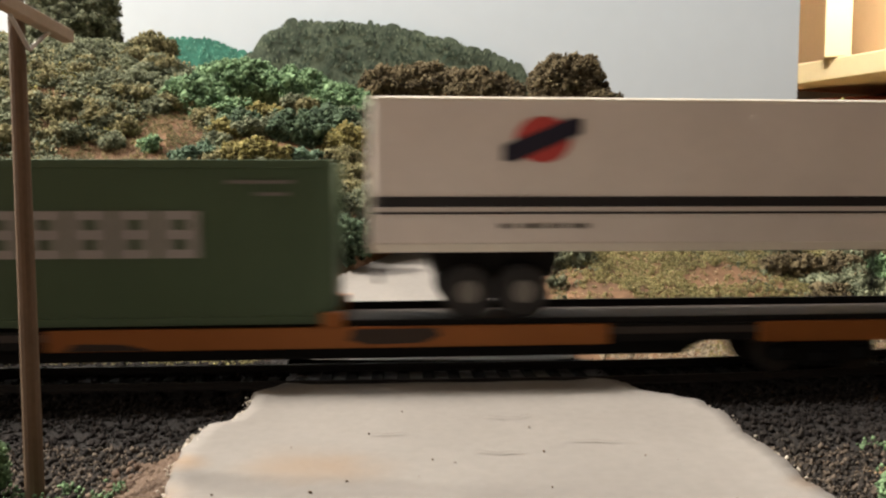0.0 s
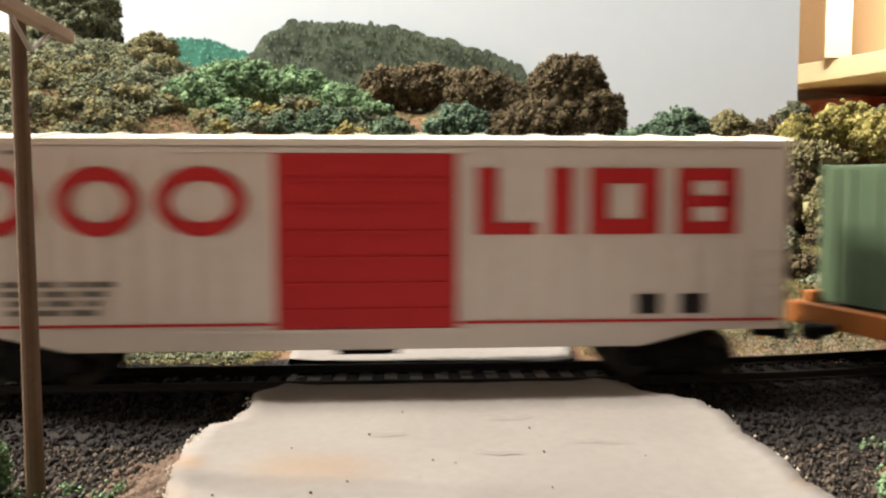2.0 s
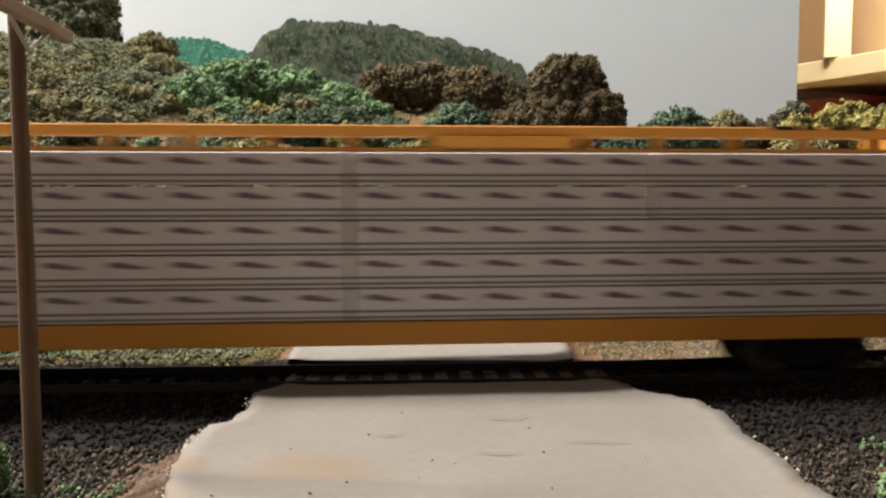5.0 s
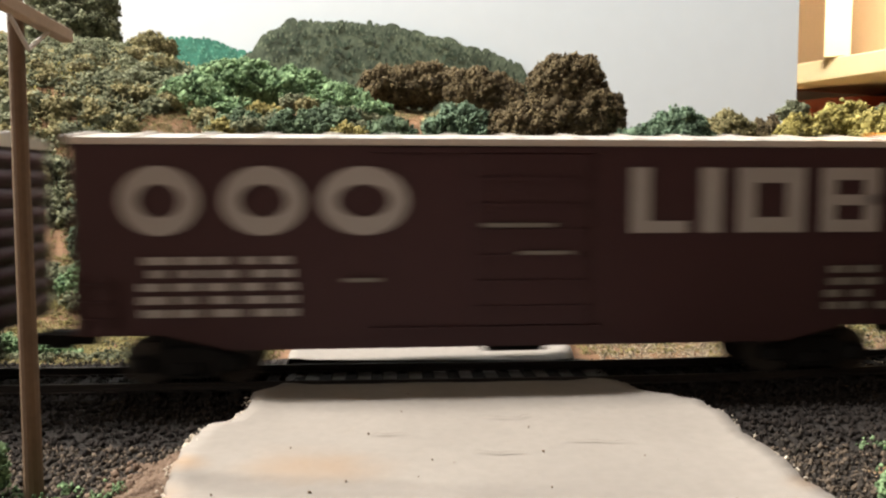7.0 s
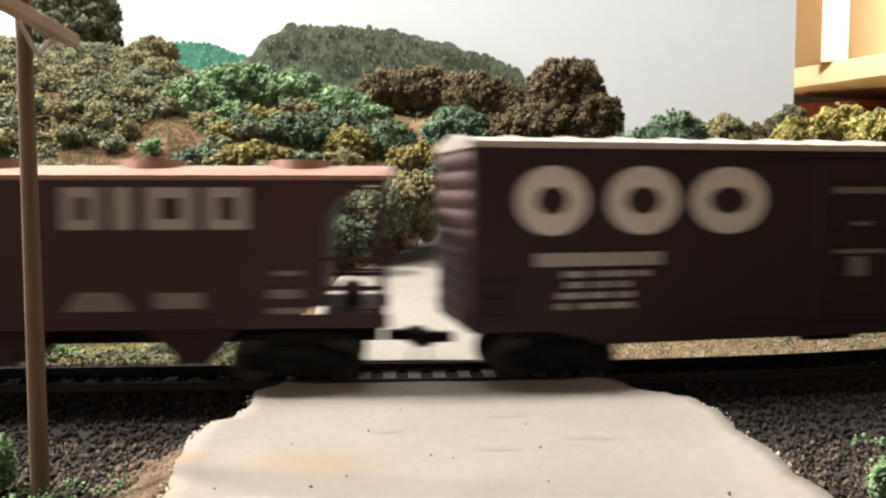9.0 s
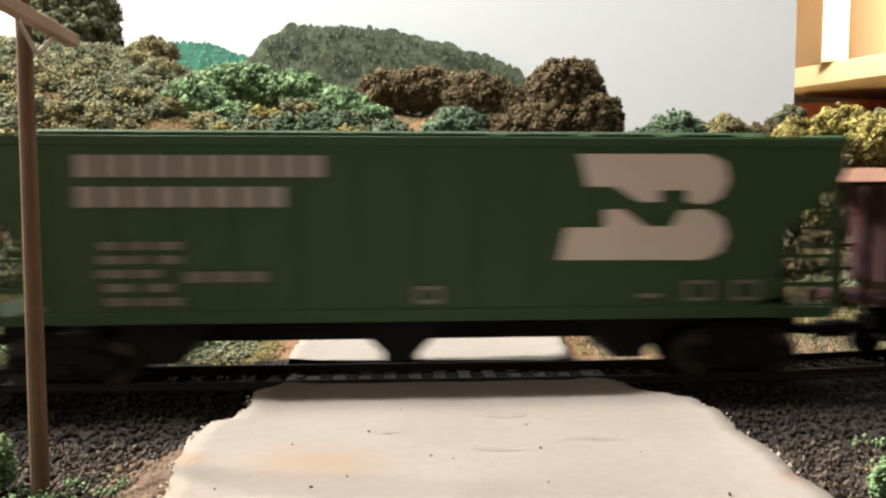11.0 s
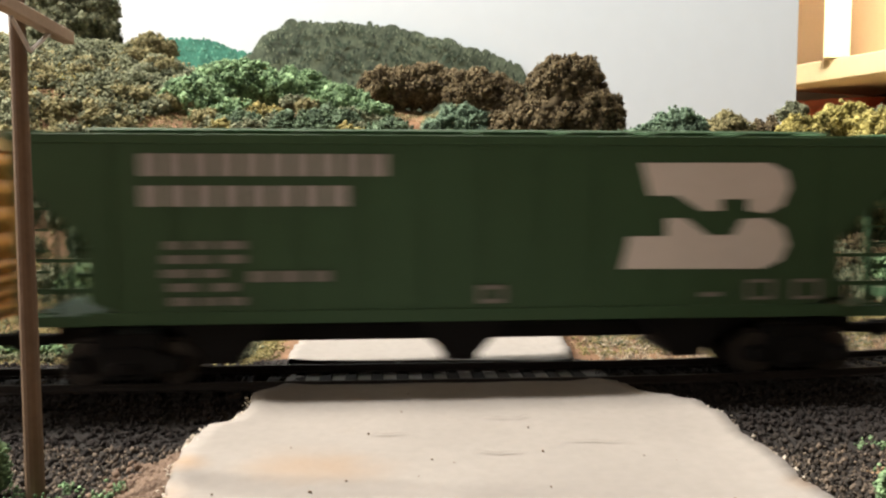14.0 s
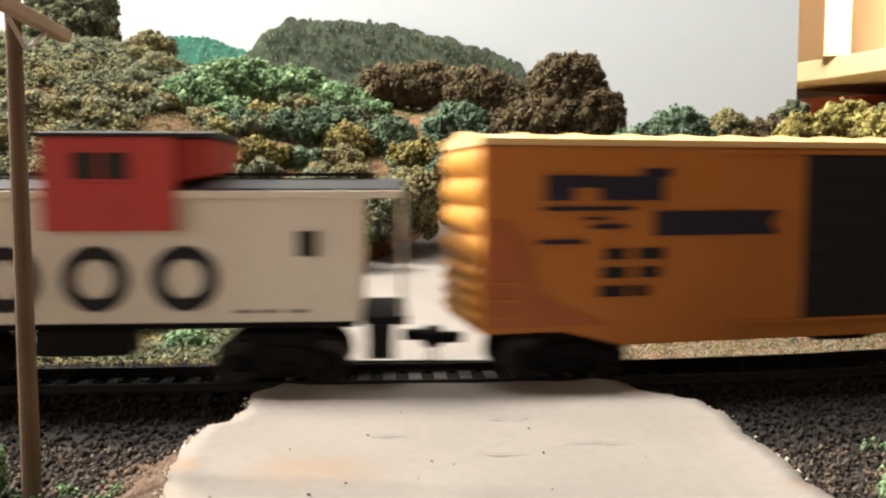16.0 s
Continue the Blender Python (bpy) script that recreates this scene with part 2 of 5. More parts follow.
DAB_TEAL = material("pale_teal_dabs", (0.10, 0.30, 0.22), 0.85, vary=0.3, scale=200, fine=700, bump=0.05, island=0.9)
RIDGE_LINE = ((-0.162, 0.138), (-0.149, 0.153), (-0.130, 0.171), (-0.114, 0.1775), (-0.075, 0.177), (-0.04, 0.174), (-0.006, 0.166), (0.03, 0.156), (0.058, 0.146), (0.075, 0.118))
TEAL_LINE = ((-0.26, 0.150), (-0.214, 0.165), (-0.185, 0.165), (-0.147, 0.154), (-0.12, 0.14))
ridge = painted_ridge("painted_hill", RIDGE_LINE, 0.0078, 0.0030, RIDGE, 0.6365, 4, "dark green wooded ridge painted on the backdrop")
far_ridge = painted_ridge("painted_hill", TEAL_LINE, 0.0045, 0.0018, TEAL, 0.6382, 5, "teal distant ridge painted on the backdrop")


def dabs(parent, line, mat, n, y, seed, size, deep, near_top, label):
    """Short brush strokes that stand for the trees of a painted ridge."""
    rnd = random.Random(seed)
    bm = bmesh.new()
    for _ in range(n):
        x = rnd.uniform(line[0][0] + 0.006, line[-1][0] - 0.004)
        z = table(x, line) - deep * rnd.random() ** near_top
        w, h, lean = size * rnd.uniform(0.3, 0.8), size * rnd.uniform(0.6, 1.5), rnd.uniform(-0.5, 0.5)
        ring = [bm.verts.new((x + (w * math.cos(k * 0.8976) + lean * h * math.sin(k * 0.8976)) * rnd.uniform(0.6, 1.1), y, z + h * math.sin(k * 0.8976) * rnd.uniform(0.7, 1.1))) for k in range(7)]
        bm.faces.new(ring)
        y -= 0.000002
    part("brush_strokes", bm, mat, parent, label)["kind"] = "stuff"


dabs(ridge, RIDGE_LINE, DAB_DEEP, 520, 0.6358, 71, 0.0022, 0.045, 0.9, "dark green painted strokes")
dabs(ridge, RIDGE_LINE, DAB_PALE, 380, 0.6345, 72, 0.0011, 0.034, 1.5, "pale green painted strokes")
dabs(far_ridge, TEAL_LINE, DAB_TEAL, 220, 0.6379, 73, 0.0010, 0.016, 1.0, "pale teal painted strokes")

# ---- shelf beyond the backdrop ----
shelf = thing("shelf_unit", "cream painted wooden shelf with tan back panels", "shelf")


def slab(name, a, b, width, z0, z1, mat, label=""):
    """An upright or flat board along the line a-b, spreading to its east side."""
    d = (Vector(b) - Vector(a)).normalized()
    n = Vector((-d.y, d.x))
    bm = bmesh.new()
    q = [Vector(a), Vector(b), Vector(b) + n * width, Vector(a) + n * width]
    lo, hi = [bm.verts.new((p.x, p.y, z0)) for p in q], [bm.verts.new((p.x, p.y, z1)) for p in q]
    for f in ((lo[3], lo[2], lo[1], lo[0]), tuple(hi), *((lo[i], lo[(i + 1) % 4], hi[(i + 1) % 4], hi[i]) for i in range(4))):
        bm.faces.new(f)
    bmesh.ops.recalc_face_normals(bm, faces=bm.faces)
    bmesh.ops.bevel(bm, geom=list(bm.edges), offset=0.001, segments=1, affect="EDGES")
    return part(name, bm, mat, shelf, label)


slab("shelf_board", (0.407, 1.05), (0.560, 0.69), 0.25, 0.1752, 0.199, CREAM, "cream painted shelf board")
slab("post", (0.451, 0.985), (0.437, 0.954), 0.028, 0.1995, 0.62, CREAM, "pale upright post")
slab("back_panel", (0.50, 1.22), (0.80, 0.55), 0.012, 0.1995, 0.62, TAN, "tan back panel")
slab("side_panel", (0.405, 1.26), (0.50, 1.30), 0.012, 0.1995, 0.62, STRAW, "yellowish side panel")
slab("lower_panel", (0.50, 1.28), (0.86, 0.48), 0.012, -0.3, 0.1745, DARK_WOOD, "dark lower back panel")
bowl_bm = bmesh.new()
prev = None
for r, z in ((0.02, 0.0), (0.045, 0.004), (0.075, 0.022), (0.09, 0.045), (0.086, 0.046), (0.070, 0.026), (0.04, 0.010), (0.001, 0.008)):
    ring = [bowl_bm.verts.new((0.53 + r * math.cos(i * math.pi / 16), 1.08 + r * math.sin(i * math.pi / 16), 0.115 + z)) for i in range(32)]
    if prev:
        for i in range(32):
            bowl_bm.faces.new((prev[i], prev[(i + 1) % 32], ring[(i + 1) % 32], ring[i]))
    prev = ring
tagged(part("bowl", bowl_bm, RED_GLAZE), "glossy dark red bowl under the shelf", "bowl")
slab("lower_board", (0.41, 1.18), (0.62, 0.69), 0.25, 0.098, 0.114, DARK_WOOD, "dark lower shelf board")

# ---- road ----
WEST = ((0.09, -0.036), (0.1116, -0.0386), (0.1187, -0.0402), (0.1275, -0.0419), (0.1376, -0.0426), (0.1459, -0.0425), (0.1495, -0.0388), (0.1573, -0.0380), (0.1681, -0.0388), (0.1722, -0.0386), (0.1797, -0.0345))
EAST = ((0.09, 0.056), (0.1116, 0.0542), (0.1187, 0.0534), (0.1261, 0.0540), (0.1346, 0.0537), (0.1425, 0.0528), (0.1514, 0.0538), (0.1593, 0.0521), (0.1645, 0.0480), (0.1690, 0.0415), (0.1765, 0.0393), (0.1797, 0.0335))


def road_piece(bm, ya, yb, west, east, top, drop, steps, seed, skew=0.0):
    """A slab of plaster: a top sheet with crumbled edges that turn down."""
    prev = None
    for j in range(steps + 1):
        y = ya + (yb - ya) * j / steps
        jit = [0.0011 * noise.noise(Vector((y * 260, seed + k, 0.0))) + 0.0007 * noise.noise(Vector((y * 900, seed + k, 4.0))) for k in (0, 9)]
        w, e = west(y) + jit[0], east(y) + jit[1]
        row = [bm.verts.new((w - 0.0012, y, top(y) - drop)), bm.verts.new((w - 0.0006, y, top(y) - 0.0009))]
        for i in range(33):
            x = w + (e - w) * i / 32
            rim = 0.0005 * (smooth(3, 0, i) + smooth(29, 32, i)) * (1 + noise.noise(Vector((y * 400, i, seed))))
            row.append(bm.verts.new((x, y, top(y) + rim + 0.00025 * noise.noise(Vector((x * 60, y * 60, seed))))))
        row += [bm.verts.new((e + 0.0006, y, top(y) - 0.0009)), bm.verts.new((e + 0.0012, y, top(y) - drop))]
        for v in row:
            v.co.y += skew * v.co.x * smooth(0.135, 0.179, y)
        if prev:
            for a in range(len(row) - 1):
                f = bm.faces.new((prev[a], prev[a + 1], row[a + 1], row[a]))
                f.smooth = True
        prev = row
    return bm


bm = road_piece(bmesh.new(), -0.02, 0.1797, lambda y: table(y, WEST), lambda y: table(y, EAST), lambda y: 0.0094, 0.007, 150, 1.0, 0.066)
near_road = tagged(part("road", bm, PLASTER), "white plaster road with crumbled edges before the track", "road", kind="structure")
bm = road_piece(bmesh.new(), 0.2075, 0.40, lambda y: road_mid(y) - 0.0365, lambda y: road_mid(y) + 0.0365, road_height, 0.006, 120, 3.0)
tagged(part("road", bm, PLASTER), "white plaster road climbing away behind the track", "road", kind="structure")
bm = road_piece(bmesh.new(), 0.1840, 0.2085, lambda y: -0.037, lambda y: 0.040, lambda y: 0.0065, 0.003, 16, 5.0)
tagged(part("road", bm, PLASTER), "white plaster filling between the rails of the crossing", "road", kind="structure")


def crack(x0, y0, x1, y1, seed):
    rnd = random.Random(seed)
    bm, prev = bmesh.new(), None
    for k in range(9):
        f = k / 8
        x, y, w = x0 + (x1 - x0) * f, y0 + (y1 - y0) * f + rnd.uniform(-0.0005, 0.0005), 0.00018 * (1 - abs(2 * f - 1)) + 0.00004
        cur = (bm.verts.new((x, y - w, 0.00985)), bm.verts.new((x, y + w, 0.00985)))
        if prev:
            bm.faces.new((prev[0], cur[0], cur[1], prev[1]))
        prev = cur
    part("crack", bm, CRACK, near_road)


CRACK = material("crack_dust", (0.17, 0.155, 0.14), 0.95, vary=0.2)
DIRT = material("dirt_specks", (0.12, 0.08, 0.05), 0.9, vary=0.3)
crack(0.0075, 0.1520, 0.0128, 0.1503, 1)
crack(0.0128, 0.1503, 0.0170, 0.1528, 2)
crack(0.021, 0.137, 0.032, 0.1365, 3)
crack(-0.013, 0.141, -0.006, 0.1405, 4)
crack(0.005, 0.131, 0.014, 0.1305, 6)

# ---- crumbs: foam, stones ----
PHI = (1 + 5 ** 0.5) / 2
ICO_V = np.array([(a, b * PHI, 0) for a in (-1, 1) for b in (-1, 1)] + [(0, a, b * PHI) for a in (-1, 1) for b in (-1, 1)] + [(b * PHI, 0, a) for a in (-1, 1) for b in (-1, 1)]) / (1 + PHI * PHI) ** 0.5
_d = np.linalg.norm(ICO_V[:, None] - ICO_V[None], axis=2)
_e = _d[_d > 0.1].min() * 1.05
ICO_F = np.array([(i, j, k) if np.dot(np.cross(ICO_V[j] - ICO_V[i], ICO_V[k] - ICO_V[i]), ICO_V[i]) > 0 else (i, k, j)
                  for i in range(12) for j in range(i + 1, 12) for k in range(j + 1, 12) if _d[i, j] < _e and _d[j, k] < _e and _d[i, k] < _e])


def crumbs(name, centres, radii, mat, rng, parent=None, flat=0.35, fine=False):
    """One mesh of many small jagged crumbs."""
    n = len(centres)
    stretch = rng.uniform(1 - flat, 1 + flat, (n, 1, 3))
    base, tris = (OCTA_V, OCTA_F) if fine else (ICO_V, ICO_F)
    k = len(base)
    v = base[None] * rng.uniform(0.62, 1.3, (n, k, 1)) * stretch * np.asarray(radii).reshape(-1, 1, 1) + np.asarray(centres)[:, None]
    f = (tris[None] + (np.arange(n) * k)[:, None, None]).reshape(-1, 3)
    me = bpy.data.meshes.new(name)
    me.vertices.add(n * k)
    me.vertices.foreach_set("co", v.astype(np.float32).ravel())
    me.loops.add(len(f) * 3)
    me.loops.foreach_set("vertex_index", f.astype(np.int32).ravel())
    me.polygons.add(len(f))
    me.polygons.foreach_set("loop_start", np.arange(0, len(f) * 3, 3, dtype=np.int32))
    me.update(calc_edges=True)
    me.materials.append(mat)
    ob = new(name, me)
    ob.parent = parent
    return ob


OCTA_V = np.array([(1, 0, 0), (-1, 0, 0), (0, 1, 0), (0, -1, 0), (0, 0, 1), (0, 0, -1)], float)
OCTA_F = np.array([(0, 2, 4), (2, 1, 4), (1, 3, 4), (3, 0, 4), (2, 0, 5), (1, 2, 5), (3, 1, 5), (0, 3, 5)])


def foam(lobes, rng, lump, per=26, fine=0.24, density=1.0):
    """Foam over the skin of some ellipsoids (x, y, z, rx, ry, rz): rounded lumps, and the fine crumbs that cover them."""
    big, rb, cs, rs = [], [], [], []
    for x, y, z, rx, ry, rz in lobes:
        n = max(5, int(density * 5.2 * (rx * rz + rx * ry * 0.6 + ry * rz * 0.6) / (lump * lump)))
        d = rng.normal(size=(n, 3))
        d /= np.linalg.norm(d, axis=1)[:, None]
        d[:, 1] = np.where(rng.random(n) < 0.8, -abs(d[:, 1]), d[:, 1])
        d[:, 2] = np.where(rng.random(n) < 0.8, np.maximum(d[:, 2], -0.5), d[:, 2])
        c = d * rng.uniform(0.70, 1.02, (n, 1)) * (rx, ry, rz) + (x, y, z)
        r = lump * rng.uniform(0.55, 1.15, n)
        big.append(c)
        rb.append(r * 0.86)
        e = rng.normal(size=(n, per, 3))
        e /= np.linalg.norm(e, axis=2)[..., None]
        e[..., 1] = np.where(rng.random((n, per)) < 0.7, -abs(e[..., 1]), e[..., 1])
        cs.append((c[:, None] + e * r[:, None, None] * rng.uniform(0.82, 1.08, (n, per, 1))).reshape(-1, 3))
        rs.append((r[:, None] * rng.uniform(0.6, 1.3, (n, per)) * fine).ravel())
        m = max(4, n // 4)
        d = rng.normal(size=(m, 3))
        d /= np.linalg.norm(d, axis=1)[:, None]
        big.append(d * rng.uniform(0.2, 0.6, (m, 1)) * (rx, ry, rz) + (x, y, z))
        rb.append(np.full(m, min(rx, ry, rz) * 0.5))
    return np.concatenate(big), np.concatenate(rb), np.concatenate(cs), np.concatenate(rs)


def foam_parts(parent, lobes, mat, rng, lump, density=1.0):
    big, rb, cs, rs = foam(lobes, rng, lump, density=density)
    crumbs("core", big, rb, mat, rng, parent, 0.2)
    crumbs("foliage", cs, rs, mat, rng, parent, 0.45, True)


def foliage(name, colour, dark):
    return material(name, colour, 0.95, vary=0.3, scale=90, fine=900, bump=0.6, dark=dark, island=0.9, spec=0.15, dist=0.0006)


F = {
    "green": (foliage("foam_green", (0.168, 0.262, 0.142), (0.020, 0.046, 0.024)), "mid green foam bush on the hillside"),
    "dark": (foliage("foam_dark_green", (0.158, 0.172, 0.112), (0.020, 0.028, 0.018)), "dark green foam bush on the hillside"),
    "olive": (foliage("foam_olive", (0.205, 0.190, 0.100), (0.033, 0.032, 0.017)), "olive foam bush among darker bushes"),
    "yellow": (foliage("foam_yellow", (0.30, 0.27, 0.095), (0.055, 0.05, 0.018)), "yellow-green foam bush by the hill's edge"),
    "deep": (foliage("foam_deep_green", (0.088, 0.130, 0.082), (0.012, 0.022, 0.015)), "deep green foam bush in the hollow"),
    "gold": (foliage("foam_gold", (0.198, 0.176, 0.066), (0.035, 0.030, 0.012)), "golden olive foam bush on the slope"),
    "brown": (foliage("foam_brown", (0.118, 0.096, 0.056), (0.019, 0.015, 0.010)), "brown foam bush along the crest"),
    "grey": (foliage("foam_grey_green", (0.105, 0.158, 0.108), (0.012, 0.025, 0.018)), "grey-green foam bush before the backdrop"),
}


def bush(kind, lobes, seed, lump=0.0032, label="", density=1.0):
    b = thing("bush", label or F[kind][1], "bush", "bushes of the hills")
    foam_parts(b, lobes, F[kind][0], np.random.default_rng(seed), lump, density)
    return b


bush("green", [(-0.12402, 0.4141, 0.09524, 0.0166, 0.0096, 0.012), (-0.10935, 0.4409, 0.1054, 0.0237, 0.0112, 0.014), (-0.10694, 0.4076, 0.08769, 0.0197, 0.0056, 0.007)], 100)
bush("green", [(-0.08082, 0.4407, 0.10241, 0.0243, 0.0097, 0.0122), (-0.05776, 0.4361, 0.09454, 0.0205, 0.0087, 0.0108), (-0.03972, 0.4338, 0.08904, 0.0144, 0.0067, 0.0084)], 101)
bush("deep", [(-0.09516, 0.3929, 0.07925, 0.0149, 0.0061, 0.0076)], 102)
bush("gold", [(-0.10218, 0.3888, 0.07686, 0.008, 0.0047, 0.0059), (-0.08658, 0.4034, 0.0846, 0.0111, 0.0056, 0.007)], 103)
bush("deep", [(-0.06961, 0.3927, 0.0771, 0.0162, 0.0078, 0.0097), (-0.05455, 0.4112, 0.08242, 0.0156, 0.0068, 0.0085)], 104)
bush("gold", [(-0.08472, 0.3698, 0.06563, 0.0158, 0.0057, 0.0071), (-0.09385, 0.3657, 0.06299, 0.0076, 0.004, 0.005)], 105)
bush("gold", [(-0.04385, 0.3902, 0.07111, 0.0113, 0.0078, 0.0097)], 106)
bush("grey", [(-0.06514, 0.3738, 0.06449, 0.0103, 0.0041, 0.0052)], 107)
bush("grey", [(-0.11076, 0.3678, 0.06431, 0.0107, 0.0041, 0.0051), (-0.10676, 0.3762, 0.06841, 0.0052, 0.0025, 0.0031)], 108)
bush("green", [(-0.13234, 0.3743, 0.07037, 0.0039, 0.0031, 0.0039)], 109)
bush("deep", [(-0.02552, 0.3964, 0.07329, 0.0142, 0.0092, 0.0115)], 110)
bush("gold", [(-0.01158, 0.3838, 0.0648, 0.0132, 0.0068, 0.0085)], 111)
bush("grey", [(-0.13458, 0.3259, 0.04179, 0.0112, 0.0058, 0.0072), (-0.13967, 0.3449, 0.05417, 0.0071, 0.0042, 0.0052)], 112)
bush("deep", [(-0.12357, 0.3008, 0.03017, 0.0114, 0.0091, 0.0114)], 113)
bush("green", [(-0.11858, 0.2759, 0.01765, 0.0091, 0.0061, 0.0076)], 114)
bush("dark", [(-0.12749, 0.3406, 0.05065, 0.0094, 0.0047, 0.0059)], 115)
bush("grey", [(-0.0934, 0.3446, 0.0518, 0.0138, 0.0076, 0.0095)], 116)
bush("deep", [(-0.09005, 0.3111, 0.0337, 0.0118, 0.0094, 0.0118)], 117)
bush("dark", [(-0.07169, 0.2799, 0.01909, 0.0097, 0.0074, 0.0093)], 118)
bush("gold", [(-0.06827, 0.3257, 0.04067, 0.0124, 0.0093, 0.0117)], 119)
bush("dark", [(-0.05153, 0.3339, 0.04381, 0.0134, 0.0107, 0.0138)], 120)
bush("olive", [(-0.05894, 0.2943, 0.0235, 0.0101, 0.0073, 0.0091)], 121)
bush("deep", [(-0.03789, 0.3151, 0.03236, 0.0098, 0.007, 0.0087)], 122)
bush("dark", [(-0.02393, 0.3337, 0.04151, 0.0115, 0.0092, 0.0115)], 123)
bush("olive", [(-0.01037, 0.342, 0.04594, 0.0118, 0.0094, 0.0137)], 124)
bush("dark", [(-0.09869, 0.2882, 0.02311, 0.0119, 0.0087, 0.0109)], 125)
bush("green", [(-0.09209, 0.2574, 0.0119, 0.0107, 0.0057, 0.0071)], 126)
bush("deep", [(0.00509, 0.3524, 0.05057, 0.0126, 0.0101, 0.0151)], 127)
bush("deep", [(0.02328, 0.3523, 0.04815, 0.0117, 0.0093, 0.0134)], 128)
bush("brown", [(0.04528, 0.385, 0.05166, 0.0122, 0.0098, 0.0159)], 129, label="brown-olive foam bush on the hillside")
bush("dark", [(0.05795, 0.372, 0.04148, 0.0108, 0.0086, 0.0115)], 130)
bush("brown", [(-0.02978, 0.465, 0.10827, 0.0173, 0.0082, 0.0103), (-0.0076, 0.465, 0.10921, 0.0199, 0.0092, 0.0115), (-0.0203, 0.465, 0.102, 0.016, 0.0056, 0.0071)], 131)
bush("brown", [(0.02047, 0.455, 0.10493, 0.0188, 0.0095, 0.0119), (0.03603, 0.455, 0.09634, 0.0138, 0.0095, 0.0119), (0.02361, 0.455, 0.0948, 0.0157, 0.0075, 0.0094)], 132)
bush("grey", [(0.0088, 0.415, 0.07988, 0.0177, 0.0103, 0.0129)], 133)
bush("brown", [(0.0361, 0.412, 0.07689, 0.0131, 0.0105, 0.0156)], 134, label="brown-olive foam bush on the hillside")
bush("deep", [(0.0179, 0.395, 0.0611, 0.0158, 0.0109, 0.0136)], 135)
bush("grey", [(0.09764, 0.4, 0.06802, 0.0199, 0.0106, 0.0132), (0.11261, 0.4, 0.07347, 0.016, 0.0124, 0.0154), (0.12373, 0.4, 0.06666, 0.0124, 0.0093, 0.0116)], 136)
bush("olive", [(0.14752, 0.43, 0.07647, 0.0154, 0.0104, 0.013)], 137)
bush("dark", [(0.17352, 0.46, 0.07967, 0.0076, 0.0051, 0.0063)], 138)
bush("brown", [(0.17286, 0.44, 0.08001, 0.0085, 0.0068, 0.0091)], 139)
bush("yellow", [(0.16671, 0.38, 0.07632, 0.0136, 0.0071, 0.0089)], 140)
bush("yellow", [(0.19447, 0.4, 0.08244, 0.0171, 0.0079, 0.0099)], 141)
bush("yellow", [(0.20057, 0.38, 0.07503, 0.0126, 0.0092, 0.0115)], 142)
bush("dark", [(0.18994, 0.45, 0.09282, 0.0068, 0.004, 0.005)], 143)
bush("olive", [(0.13796, 0.375, 0.06197, 0.0129, 0.0046, 0.0057)], 144)
bush("olive", [(0.16179, 0.365, 0.06347, 0.0201, 0.006, 0.0076)], 145)
bush("dark", [(0.24544, 0.46, 0.09215, 0.007, 0.0038, 0.0048)], 146)
bush("dark", [(0.0484, 0.3027, 0.02687, 0.0073, 0.0047, 0.0058)], 147)
bush("green", [(0.15655, 0.2902, 0.02089, 0.0048, 0.0038, 0.0076)], 148)
bush("dark", [(0.08579, 0.36, 0.04557, 0.0161, 0.0095, 0.0119)], 149)
bush("olive", [(0.11397, 0.355, 0.04445, 0.0184, 0.0094, 0.0118)], 150)
bush("brown", [(0.14572, 0.355, 0.04567, 0.0184, 0.0102, 0.0127)], 151)
bush("olive", [(0.17018, 0.345, 0.04469, 0.019, 0.011, 0.0138)], 152)
bush("green", [(-0.11533, 0.225, 0.00724, 0.0093, 0.003, 0.0037), (-0.10439, 0.225, 0.00565, 0.005, 0.0017, 0.0022)], 153, lump=0.0024)
bush("green", [(-0.07201, 0.235, 0.00687, 0.0068, 0.0031, 0.0039)], 154, lump=0.0024)
bush("olive", [(-0.08552, 0.225, 0.00597, 0.0062, 0.0012, 0.0016)], 155, lump=0.0018)
bush("green", [(-0.0722, 0.128, 0.0082, 0.0024, 0.0018, 0.0036)], 156, lump=0.0018, label="green foam weeds beside the ballast")
bush("green", [(0.0700, 0.124, 0.0062, 0.0018, 0.0016, 0.0030)], 157, lump=0.0018, label="green foam weeds beside the ballast")
bush("dark", [(0.03969, 0.305, 0.02667, 0.0046, 0.0027, 0.0034), (0.03403, 0.305, 0.02243, 0.0029, 0.0017, 0.0021)], 158, lump=0.0015, density=0.5, label="dark weeds growing at the road edge")
bush("dark", [(0.03087, 0.285, 0.01708, 0.0039, 0.0014, 0.0018), (0.03975, 0.285, 0.01947, 0.0031, 0.0016, 0.002)], 159, lump=0.0013, density=0.45, label="dark weeds growing at the road edge")
TREE_A = [(0.05888, 0.43, 0.10555, 0.0142, 0.0114, 0.0133), (0.07202, 0.43, 0.10845, 0.0089, 0.0071, 0.0119), (0.05908, 0.43, 0.08668, 0.0172, 0.0138, 0.0178), (0.07673, 0.43, 0.08523, 0.0172, 0.0138, 0.0208), (0.06672, 0.43, 0.06181, 0.0237, 0.019, 0.0222)]
